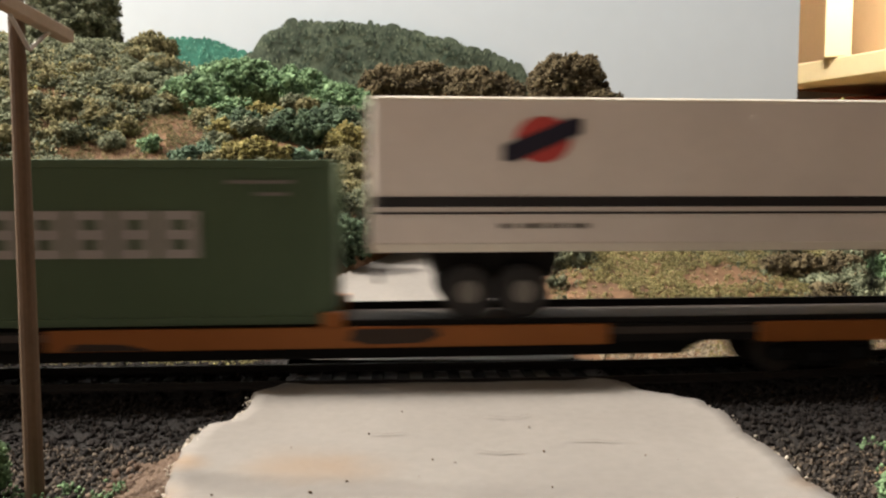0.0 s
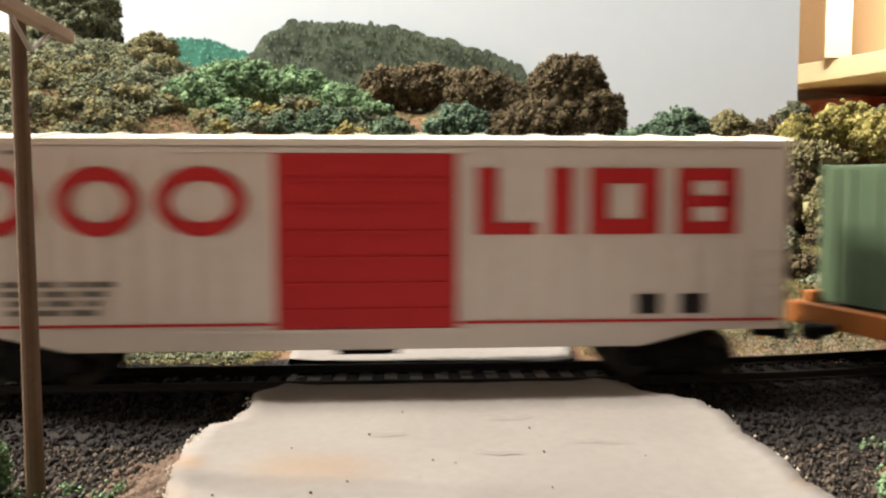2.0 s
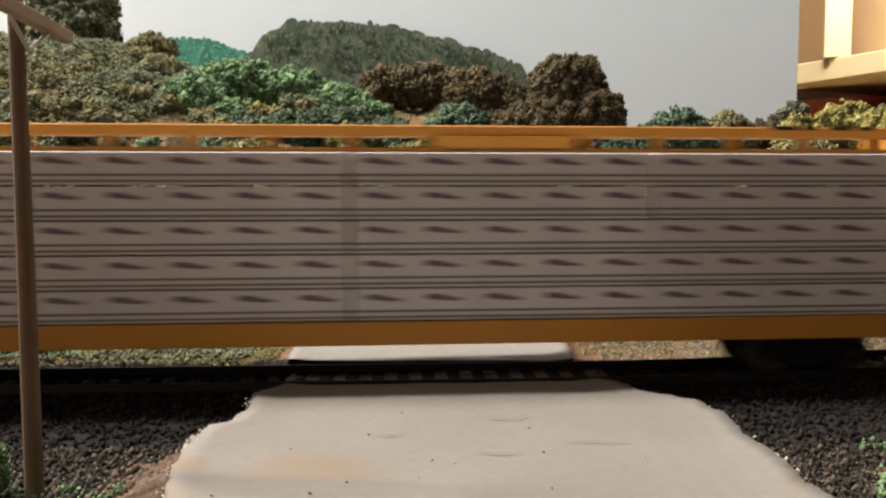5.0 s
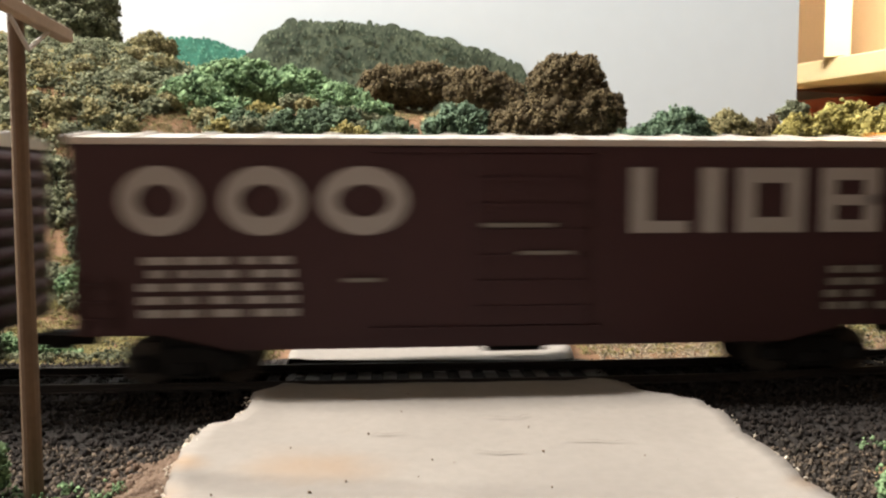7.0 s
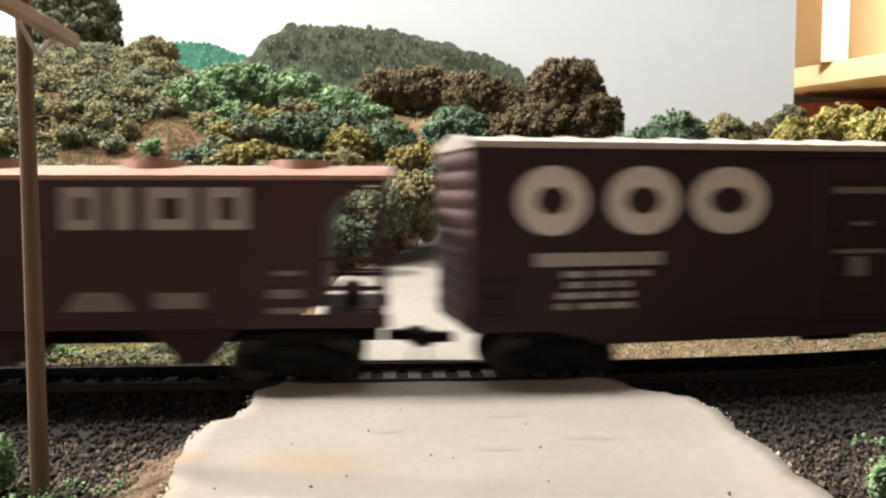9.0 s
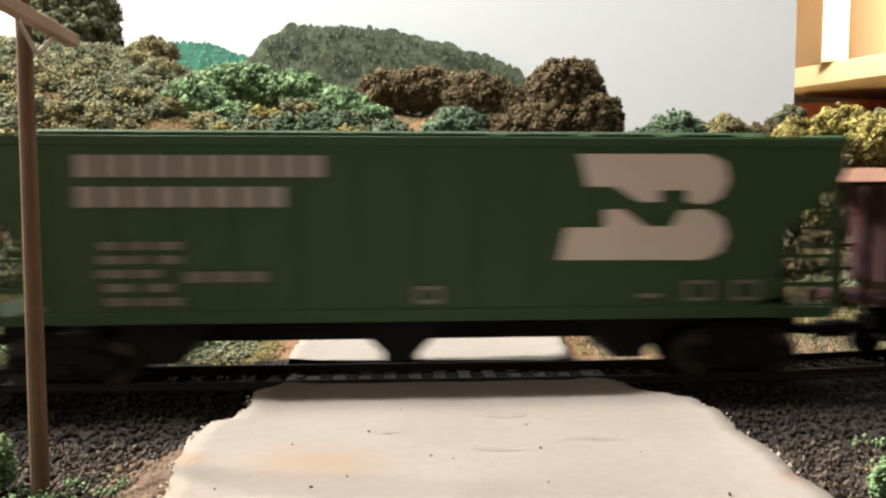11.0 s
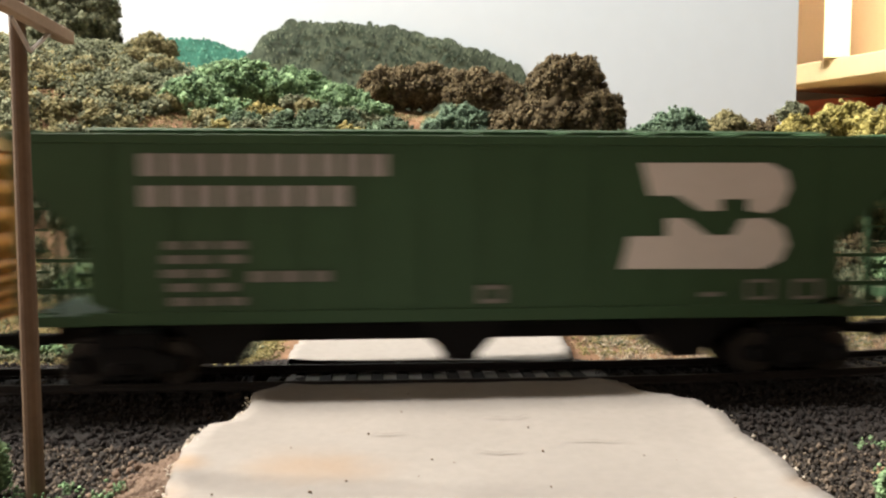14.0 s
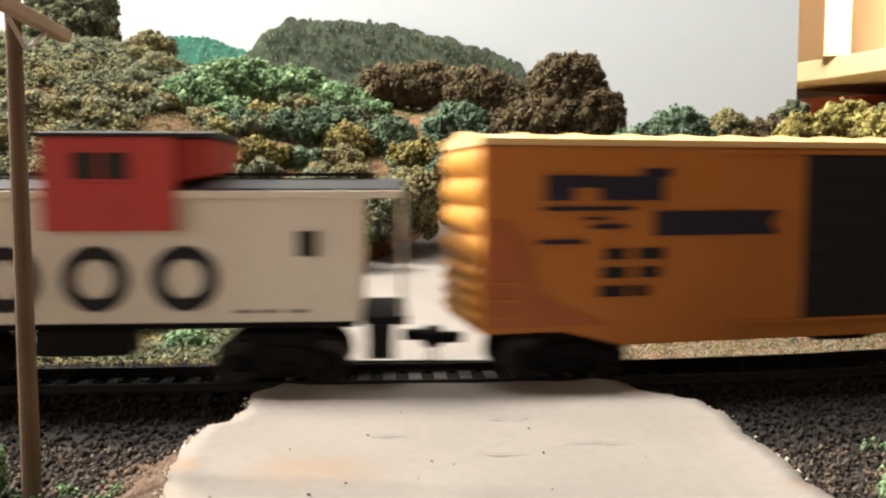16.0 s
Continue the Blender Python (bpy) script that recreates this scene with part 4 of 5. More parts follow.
        ob = part(name or {"bar": "lettering_bar", "block": "lettering_block", "ring": "lettering_ring", "poly": "emblem"}[group[0][0]], bm, mat, parent, label)
        if name == "small_print":
            ob["kind"] = "stuff"


def small_print(u0, u1, z0, z1, rows, seed):
    """Rows of short bars for lettering too small to read."""
    rnd = random.Random(seed)
    h = (z1 - z0) / (rows * 1.7)
    out = []
    for k in range(rows):
        z = z1 - k * 1.7 * h
        u = u0 + rnd.uniform(0, 0.15) * (u1 - u0)
        while u < u1 - 3:
            w = rnd.uniform(2.5, 6.5)
            out.append(("bar", u, min(u + w, u1), z - h, z))
            u += w + rnd.uniform(1.0, 3.0)
    return out


def wheelset_mesh():
    bm = bmesh.new()
    m = Matrix.Rotation(math.pi / 2, 4, "X")
    bmesh.ops.create_cone(bm, cap_ends=True, segments=8, radius1=0.9 * MM, radius2=0.9 * MM, depth=22 * MM, matrix=m)
    for sd in (-1, 1):
        for r, w, v in ((4.8, 2.0, 8.4), (5.5, 0.7, 7.1), (1.8, 2.8, 8.6)):
            bmesh.ops.create_cone(bm, cap_ends=True, segments=24, radius1=r * MM, radius2=r * MM, depth=w * MM, matrix=Matrix.Translation((0, sd * v * MM, 0)) @ m)
        for k in range(5):
            a = k * 1.2566
            box(-0.5 * MM + 3 * MM * math.cos(a), 0.5 * MM + 3 * MM * math.cos(a), sd * 9.35 * MM - 0.2 * MM, sd * 9.35 * MM + 0.2 * MM, 3 * MM * math.sin(a) - 0.5 * MM, 3 * MM * math.sin(a) + 0.5 * MM, 0, bm)
    return bm


SIDE_FRAME = [(-13, 3.6), (-13, 6.4), (-8, 7.0), (-4, 8.6), (4, 8.6), (8, 7.0), (13, 6.4), (13, 3.6), (8.2, 3.4), (5, 1.6), (-5, 1.6), (-8.2, 3.4)]
AXLES = []
_truck = {}


def truck(parent, u, key="black", mat=None):
    """A four-wheel truck under its car, with side frames, a bolster, springs and two turning wheelsets."""
    mat = mat or BLACK
    t = new("truck")
    t.parent = parent
    t.location = (u * MM, 0, RAIL_TOP - RAIL)
    if not _truck:
        for sd in (-1, 1):
            _truck[sd] = prism_mesh(SIDE_FRAME, sd * 11.2 - 0.8, sd * 11.2 + 0.8, 0.3, BLACK)
        _truck["bolster"] = data_of(mb(-7.5, 7.5, -10.6, 10.6, 6.4, 11.6, 0.4), BLACK)
        _truck["spring"] = data_of(mb(-2.4, 2.4, -0.9, 0.9, 2.4, 5.4, 0.5), BLACK)
        _truck["box"] = data_of(mb(-1.9, 1.9, -1.1, 1.1, 3.2, 6.6, 0.5), BLACK)
        _truck["wheelset"] = data_of(wheelset_mesh(), WHEEL_STEEL)
    for sd in (-1, 1):
        child("side_frame", _truck[sd], t)
        child("spring", _truck["spring"], t, (0, sd * 12.0, 0))
        for e in (-1, 1):
            child("journal_box", _truck["box"], t, (e * 9.9, sd * 12.0, 0))
    child("bolster", _truck["bolster"], t)
    for e in (-1, 1):
        AXLES.append(child("wheelset", _truck["wheelset"], t, (e * 9.9, 0, 4.8)))
    return t


def data_of(bm, mat):
    me = bpy.data.meshes.new("piece")
    bm.to_mesh(me)
    bm.free()
    me.materials.append(mat)
    return me


def prism_mesh(poly, v0, v1, bevel, mat):
    return data_of(prism(poly, v0, v1, bevel), mat)


def child(name, data, parent, at=(0, 0, 0)):
    ob = new(name, data)
    ob.parent = parent
    ob.location = [c * MM for c in at]
    return ob


def coupler(parent, u, way):
    bm = mb(min(u, u + way * 6), max(u, u + way * 6), -1.3, 1.3, 6.6, 9.0, 0.4)
    mb(min(u + way * 5, u + way * 9.5), max(u + way * 5, u + way * 9.5), -2.4, 2.0, 5.8, 9.8, 0.8, bm)
    rod(((u + way * 7) * MM, -1.5 * MM, 6 * MM), ((u + way * 6) * MM, -1.0 * MM, 1.6 * MM), 0.3 * MM, 0.3 * MM, 6, bm)
    part("coupler", bm, BLACK, parent, "black knuckle coupler")


def ladder(parent, mat, u0, u1, v, z0, z1, n):
    bm = bmesh.new()
    for u in (u0, u1):
        mb(u - 0.25, u + 0.25, v - 0.5, v - 0.1, z0, z1, 0, bm)
    for k in range(n):
        z = z0 + (z1 - z0) * (k + 0.5) / n
        mb(u0, u1, v - 0.75, v - 0.4, z - 0.22, z + 0.22, 0, bm)
    part("ladder", bm, mat, parent)


def ribbed_end(parent, u, way, half, z0, z1, ribs, depth, mat, heavy=0):
    """A car end of rolled horizontal ribs; the upper ones may be heavier."""
    bm = bmesh.new()
    us = []
    nz, nv = 96, 12
    tops = []
    z = z0
    total = sum(1.9 if k >= ribs - heavy else 1.0 for k in range(ribs))
    for k in range(ribs):
        h = (z1 - z0) * (1.9 if k >= ribs - heavy else 1.0) / total
        tops.append((z, z + h))
        z += h
    grid = []
    for i in range(nz + 1):
        z = z0 + (z1 - z0) * i / nz
        a = next(((p, q) for p, q in tops if z <= q + 1e-6), tops[-1])
        f = (z - a[0]) / (a[1] - a[0])
        row = []
        for j in range(nv + 1):
            v = -half + 2 * half * j / nv
            edge = smooth(half, half - 3.5, abs(v))
            bulge = depth * math.sin(math.pi * f) ** 0.8 * edge if 0 < f < 1 else 0
            row.append(bm.verts.new(((u + way * bulge) * MM, v * MM, z * MM)))
        grid.append(row)
    for a, b in zip(grid, grid[1:]):
        for j in range(nv):
            fc = bm.faces.new((a[j], a[j + 1], b[j + 1], b[j]) if way > 0 else (a[j + 1], a[j], b[j], b[j + 1]))
            fc.smooth = True
    part("end_panel", bm, mat, parent)


def gable_roof(parent, half_u, half_v, z0, rise, mat, panels=14):
    sec = [(-half_v, z0 - 1.4), (-half_v, z0), (0, z0 + rise), (half_v, z0), (half_v, z0 - 1.4)]
    bm = loft([sec, sec], (-half_u, half_u))
    roof = part("roof", bm, mat, parent)
    data = None
    for k in range(panels + 1):
        u = -half_u + 2 * half_u * k / panels
        if data is None:
            q = [(-half_v + 0.3, z0 + 0.1), (0, z0 + rise + 0.1), (half_v - 0.3, z0 + 0.1), (half_v - 0.3, z0 + 0.5), (0, z0 + rise + 0.55), (-half_v + 0.3, z0 + 0.5)]
            data = data_of(loft([q, q], (-0.6, 0.6), True), mat)
        child("roof_seam", data, roof, (max(-half_u + 0.7, min(half_u - 0.7, u)), 0, 0))
    return roof


def box_car(name, label, side, roof_mat, end_mat, ribs, heavy, door, posts=0, depth=1.3):
    car = thing(name, label, "boxcar", "cars of the train")
    H, W = 94.5, 17.2
    body = part("body", prism([(-H, 11.2), (-76, 11.2), (-62, 7.7), (62, 7.7), (76, 11.2), (H, 11.2), (H, 51.6), (-H, 51.6)], -W, W, 0.25), side, car)
    gable_roof(car, H + 0.4, W + 0.35, 53.0, 1.9, roof_mat)
    for w in (-1, 1):
        ribbed_end(car, w * (H - 0.2), w, W - 0.3, 12.5, 51.0, ribs, depth, end_mat, heavy)
        truck(car, w * 72)
        coupler(car, w * H, w)
    part("underframe", mb(-80, 80, -3, 3, 5.6, 8.0, 0.4), BLACK, car, "black centre sill")
    part("brake_cylinder", rod((-6 * MM, -7 * MM, 6.6 * MM), (8 * MM, -7 * MM, 6.6 * MM), 2.0 * MM, 2.0 * MM, 12), BLACK, car)
    u0, u1, dmat = door
    for sgn in (-1, 1):
        d = part("door", mb(u0, u1, sgn * W - 0.55, sgn * W + 0.55, 12.4, 50.0, 0.2), dmat, car)
        for k in range(6):
            z = 16.0 + k * 5.6
            part("door_rib", mb(u0 + 1, u1 - 1, sgn * (W + 0.75) - 0.25, sgn * (W + 0.75) + 0.25, z, z + 0.8), dmat, d)
        part("door_track", mb(u0 - 22, u1 + 2, sgn * (W + 0.45) - 0.45, sgn * (W + 0.45) + 0.45, 50.1, 51.0), side, car)
        part("door_track", mb(u0 - 22, u1 + 2, sgn * (W + 0.45) - 0.45, sgn * (W + 0.45) + 0.45, 11.5, 12.3), side, car)
    if posts:
        data = data_of(mb(-0.35, 0.35, -0.22, 0.22, 12.6, 49.8), side)
        for k in range(posts):
            u = -H + 2 * H * (k + 0.5) / posts
            if u0 - 1 < u < u1 + 1:
                continue
            for sgn in (-1, 1):
                child("side_post", data, body, (u, sgn * (W + 0.1), 0))
    ladder(car, side, 84.5, 92.5, -W, 13, 30, 5)
    ladder(car, side, -92.5, -86.0, -W, 13, 24, 3)
    ladder(car, side, -91, -84, W + 0.6, 13, 48, 9)
    return car


# the words on the cars are trade names: plain blocks and rings stand in their place
def word_left(t, z0=32.4, z1=47.2, kind="block"):
    return [("ring", -84.5, -68.0, z0, z1, t), ("ring", -63.5, -46.0, z0, z1, t), ("ring", -43.0, -24.0, z0, z1, t)]


def word_right(t, z0=32.6, z1=47.0):
    return [("bar", 25, 29.4, z0, z1), ("bar", 29.4, 38, z0, z0 + 2.6), ("bar", 41, 45.8, z0, z1), ("block", 49.5, 65, z0, z1, 4.2), ("block", 69, 82.5, z0, z1, 3.4), ("bar", 72.6, 82.5, (z0 + z1) / 2 - 1.2, (z0 + z1) / 2 + 1.2)]


def white_boxcar():
    car = box_car("boxcar", "white boxcar with red sliding doors and red lettering blocks", P_WHITE, P_CREAM, P_CREAM, 10, 0, (-18.2, 20.6, P_RED), 30)
    marking(car, -17.6, P_RED, word_left(3.0) + word_right(3.2), label="red lettering blocks")
    marking(car, -17.5, P_RED, [("bar", -93, -19, 13.2, 13.8), ("bar", 21.4, 93, 13.2, 13.8)], "stripe", "thin red sill stripe")
    marking(car, -17.5, INK_BLACK, [("bar", 60.5, 65.5, 15, 19.4), ("bar", 70.3, 75.5, 15, 19.4)], label="black square panels")
    marking(car, -17.5, INK_DULL, small_print(-76, -50, 15, 23, 4, 3) + small_print(-90, -70, 49, 50.4, 1, 4), "small_print")
    return car


def maroon_boxcar():
    car = box_car("boxcar", "maroon boxcar with large grey lettering blocks", P_MAROON, P_ROOF, P_MAROON, 9, 0, (-10, 16, P_MAROON))
    marking(car, -17.6, INK_GREY, word_left(3.9) + word_right(4), label="grey lettering blocks")
    marking(car, -17.6, INK_GREY, small_print(-81, -48, 14, 28, 5, 8), "small_print")
    marking(car, -18.2, INK_DULL, [("bar", -8, 8, 34.0, 34.9), ("bar", 0, 12, 28.0, 28.8), ("bar", -38, -30, 22.4, 23.2)] + small_print(70, 86, 14, 25, 4, 9), "small_print")
    return car


def brown_boxcar():
    car = box_car("boxcar", "dark brown boxcar with pale lettering blocks and silver roof", P_BROWN, P_ROOF, P_MAROON, 9, 0, (-10, 16, P_BROWN))
    marking(car, -17.6, INK_WHITE, word_left(4.6, 32.4, 47.8) + word_right(4.4, 32.7, 47.9), label="pale lettering blocks")
    marking(car, -17.6, INK_GREY, [("bar", -80, -50, 25.6, 28.6)] + small_print(-75, -53, 15, 24.5, 4, 12), "small_print")
    marking(car, -18.2, INK_DULL, [("bar", -6.6, 8.4, 41.6, 43.2), ("bar", -1.4, 4, 34.0, 35.0), ("bar", -6, 8, 27.4, 28.4), ("bar", -2, 3, 22, 26.6)] + small_print(64, 84, 15, 27, 5, 13), "small_print")
    return car


def yellow_boxcar():
    car = box_car("boxcar", "yellow-orange boxcar with a black door and ribbed ends", P_YELLOW, P_PALE_ROOF, P_OCHRE, 8, 4, (-17.3, 23.4, P_DOOR), 0, 2.0)
    marking(car, -17.6, INK_NAVY, [("bar", -80.5, -74, 39.8, 45.2), ("bar", -74, -68, 42.6, 45.2), ("bar", -68, -53, 39.8, 45.0), ("bar", -58, -51.3, 45.0, 46.8), ("bar", -55, -27, 32.0, 37.4),
                                    ("poly", ((-27, 32.0), (-24.5, 32.0), (-26.5, 34.7), (-24.5, 37.4), (-27, 37.4))), ("bar", -81, -60, 37.6, 38.5), ("bar", -70, -62, 33.6, 34.6), ("bar", -72, -66, 35.6, 36.2), ("bar", -82, -71.5, 30.4, 31.4)], label="black lettering bars")
    marking(car, -17.6, INK_BLACK, small_print(-69, -52, 17, 29.3, 3, 20), "small_print")
    marking(car, -17.6, INK_NAVY, [("bar", 21, 24, 44.6, 46.2), ("bar", 24, 56, 43.6, 46.2), ("bar", 60.5, 76, 43.8, 46.2), ("bar", 78, 88, 43.8, 46.2),
                                    ("bar", 44.2, 50.3, 33.0, 34.4), ("bar", 45, 50, 31.4, 32.2), ("bar", 74.2, 81, 33.0, 34.4), ("bar", 75, 80.5, 31.4, 32.2)], label="black lettering bars")
    marking(car, -17.6, INK_BLACK, [("bar", 44.4, 50.2, 21, 24.8), ("bar", 44.4, 50.2, 16.3, 20.2)], label="black square panels")
    marking(car, -17.45, WASH, [("poly", ((-94, 12.6), (-79, 12.6), (-82, 20), (-84, 30), (-90, 36), (-94, 36))), ("poly", ((-79, 12.6), (-66, 12.6), (-74, 15.5), (-82, 20)))], "stain", "reddish rust wash")
    cross = [(53.5, 38.4), (57.5, 38.4), (62, 33.6), (66.5, 38.4), (70.5, 38.4), (65.2, 31.2), (71, 23.6), (67, 23.6), (62, 28.8), (57, 23.6), (53, 23.6), (58.8, 31.2)]
    marking(car, -17.6, INK_NAVY, [("poly", cross)], "emblem", "blue and red crossed emblem")
    marking(car, -17.75, P_DULL_RED, [("poly", ((53.6, 34.8), (55.6, 36.0), (62, 31.9), (68.4, 36.0), (70.4, 34.8), (64, 31.1), (70.6, 27.0), (68.6, 25.8), (62, 30.2), (55.4, 25.8), (53.4, 27.0), (60, 31.1)))], "emblem")
    return car


def tank_car():
    car = thing("tank_car", "white tank car with rust-stained middle and black frame", "tank car", "cars of the train")
    R, cz = 13.75, 31.2
    rings, us = [], []
    for k in range(9):
        a = math.pi / 2 * (k / 8)
        us.append(-65.5 - 6 * math.cos(a))
        rings.append(max(0.05, math.sin(a)) ** 0.55)
    us += [-u for u in us[::-1]]
    rings += rings[::-1]
    secs = [[(R * f * math.cos(6.28319 * i / 40), cz + R * f * math.sin(6.28319 * i / 40)) for i in range(40)] for f in rings]
    bm = loft(secs, us, True)
    for f in bm.faces:
        f.smooth = len(f.verts) == 4
    part("tank", bm, P_TANK, car)
    part("frame", prism([(-79, 10.5), (79, 10.5), (79, 13), (68, 16.5), (-68, 16.5), (-79, 13)], -4.5, 4.5, 0.3), BLACK, car, "black frame")
    for w in (-1, 1):
        part("side_sill", mb(-68, 68, w * 12.5 - 0.8, w * 12.5 + 0.8, 12.4, 17.4, 0.2), BLACK, car)
        part("end_deck", mb(min(w * 67, w * 79), max(w * 67, w * 79), -14.5, 14.5, 11.5, 13.2, 0.2), BLACK, car)
        part("saddle", prism([(w * 50 - 7, 13), (w * 50 + 7, 13), (w * 50 + 4, 19.5), (w * 50 - 4, 19.5)], -11.4, 11.4, 0.2), BLACK, car)
        part("end_rail", rod((w * 78 * MM, -13 * MM, 22 * MM), (w * 78 * MM, 13 * MM, 22 * MM), 0.35 * MM, 0.35 * MM, 6), BLACK, car)
        for v in (-13, 13):
            part("rail_post", rod((w * 78 * MM, v * MM, 13 * MM), (w * 78 * MM, v * MM, 22 * MM), 0.35 * MM, 0.35 * MM, 6), BLACK, car)
        truck(car, w * 53)
        coupler(car, w * 79, w)
    part("brake_cylinder", rod((-22 * MM, -6 * MM, 9.6 * MM), (-10 * MM, -6 * MM, 9.6 * MM), 1.8 * MM, 1.8 * MM), BLACK, car)
    plat = part("platform", mb(-19, 15, -9.5, 9.5, 45.2, 46.0, 0.2), P_CREAM, car, "white top platform")
    for v in (-9.2, 9.2):
        part("handrail", rod((-18.5 * MM, v * MM, 50.8 * MM), (14.5 * MM, v * MM, 50.8 * MM), 0.4 * MM, 0.4 * MM, 6), P_CREAM, plat)
        for u in (-18.5, -13.5, -7.5, 2, 8.5, 14.5):
            part("rail_post", rod((u * MM, v * MM, 45.5 * MM), (u * MM, v * MM, 50.8 * MM), 0.4 * MM, 0.4 * MM, 6), P_CREAM, plat)
    part("dome", rod((-14 * MM, 0, 44 * MM), (-14 * MM, 0, 50.6 * MM), 4.6 * MM, 4.2 * MM, 20), P_CREAM, car, "white dome")
    part("valve_box", rod((10.5 * MM, 0, 44 * MM), (10.5 * MM, 0, 50.8 * MM), 3.8 * MM, 3.4 * MM, 16), P_CREAM, car)
    part("side_step", mb(-24, -19.5, -6, 6, 44.2, 46.6, 0.3), P_CREAM, car)
    for v in (-1, 1):
        bm = bmesh.new()
        rod((7.8 * MM, v * 14.6 * MM, 19 * MM), (7.8 * MM, v * 14.2 * MM, 36 * MM), 0.35 * MM, 0.35 * MM, 6, bm)
        rod((7.8 * MM, v * 14.2 * MM, 36 * MM), (7.8 * MM, v * 9.3 * MM, 46 * MM), 0.35 * MM, 0.35 * MM, 6, bm)
        ladder = part("ladder", bm, P_WHITE, car, "white side ladder")
        bm = bmesh.new()
        rod((14.2 * MM, v * 14.6 * MM, 19 * MM), (14.2 * MM, v * 14.2 * MM, 36 * MM), 0.35 * MM, 0.35 * MM, 6, bm)
        rod((14.2 * MM, v * 14.2 * MM, 36 * MM), (14.2 * MM, v * 9.3 * MM, 46 * MM), 0.35 * MM, 0.35 * MM, 6, bm)
        part("ladder_rail", bm, P_WHITE, ladder)
        for k in range(7):
            part("rung", rod((7.8 * MM, v * 14.6 * MM, (20.5 + k * 2.5) * MM), (14.2 * MM, v * 14.6 * MM, (20.5 + k * 2.5) * MM), 0.35 * MM, 0.35 * MM, 6), P_WHITE, ladder)

    def wrapped(name, mat, a0, a1, z0, z1, label="", thick=0.1, oval=False):
        """A patch that lies on the curved shell."""
        bm, prev = bmesh.new(), None
        for k in range(9):
            z = z0 + (z1 - z0) * k / 8
            h = (a1 - a0) / 2 * (math.sqrt(max(0.02, 1 - (k / 4 - 1) ** 2)) if oval else 1.0)
            u0, u1 = (a0 + a1) / 2 - h, (a0 + a1) / 2 + h
            v = -math.sqrt(max(0.01, (R + thick) ** 2 - (z - cz) ** 2))
            cur = (bm.verts.new((u0 * MM, v * MM, z * MM)), bm.verts.new((u1 * MM, v * MM, z * MM)))
            if prev:
                bm.faces.new((prev[0], prev[1], cur[1], cur[0]))
            prev = cur
        part(name, bm, mat, car, label)

    wrapped("stain", RUST, -11, 4, 35.8, 41.0, "brown rust stain")
    wrapped("stain", RUST, 4, 14, 37.5, 41.0)
    wrapped("stain", PALE_RUST, 14, 20.5, 33.5, 41.0, "faint rust streak", 0.06)
    wrapped("stain", PALE_RUST, 3, 17, 20.0, 37.5, "", 0.05)
    wrapped("emblem", INK_BLUE, 23.8, 32.5, 29.2, 38.0, "blue round emblem", 0.1, True)
    wrapped("emblem", P_WHITE, 27.5, 32.6, 33.2, 37.0, "", 0.16, True)
    for u in (36, 44.5, 53):
        wrapped("lettering_block", INK_GREY, u, u + 7, 30.4, 37.6)
        wrapped("lettering_block", P_WHITE, u + 1.6, u + 5.4, 32.0, 36.0, "", 0.16)
    for u0, u1, z0, z1 in ((36, 60.3, 26.2, 28.2), (24, 33, 26.0, 26.8), (-47, -35, 25.0, 27.2), (-33.5, -21, 25.0, 27.2), (-47, -25, 22.2, 22.9), (-46, -28, 20.6, 21.2), (46, 52, 19.4, 23.0)):
        wrapped("small_print", INK_DULL if u0 != 46 else INK_BLACK, u0, u1, z0, z1)
    return car


def flat_car():
    car = thing("flat_car", "long orange flat car loaded with container and trailer", "flat car", "cars of the train")
    part("deck", mb(-156, 156, -16.2, 16.2, 9.6, 11.4, 0.2), DECK, car, "dark worn deck")
    for w in (-1, 1):
        for a, b in ((-157, -97), (-62, 60), (95, 157)):
            part("side_sill", prism([(a, 7.6), (b, 7.6), (b, 12.2), (a, 12.2)], w * 16.6 - 0.6, w * 16.6 + 0.6, 0.2), P_ORANGE, car, "orange side sill")
        for a, b in ((-97, -62), (60, 95)):
            part("side_pocket", prism([(a, 8.0), (b, 8.0), (b, 11.9), (a, 11.9)], w * 15.6 - 0.5, w * 15.6 + 0.5), BLACK, car, "black recessed panel")
        part("end_sill", mb(min(w * 155, w * 158), max(w * 155, w * 158), -16.4, 16.4, 7.2, 13.0, 0.4), P_ORANGE, car)
        part("deck_rail", mb(-1, 155, w * 14.6 - 0.5, w * 14.6 + 0.5, 11.3, 13.4), BLACK, car)
        truck(car, w * 113)
        coupler(car, w * 158, w)
        for u in (-150, -1.5):
            part("container_bracket", mb(u - 2.5, u + 2.5, w * 15.2 - 1.6, w * 15.2 + 1.6, 11.4, 15.4, 0.4), P_ORANGE, car, "orange corner bracket")
    marking(car, -17.2, GRIME, [("poly", ((2, 9.4), (6, 8.4), (18, 8.6), (22, 10.2), (21, 11.8), (3, 11.8))), ("poly", ((-58, 7.8), (-40, 7.8), (-46, 9.2), (-56, 9.4)))], "stain", "black grime")
    part("centre_sill", prism([(-90, 9.8), (-80, 3.6), (80, 3.6), (90, 9.8)], -9, 9), BLACK, car, "deep black centre sill")
    part("hitch", prism([(140, 11.4), (154, 11.4), (150, 28), (146, 28)], -6, 6, 0.4), BLACK, car, "black trailer hitch")
    return car


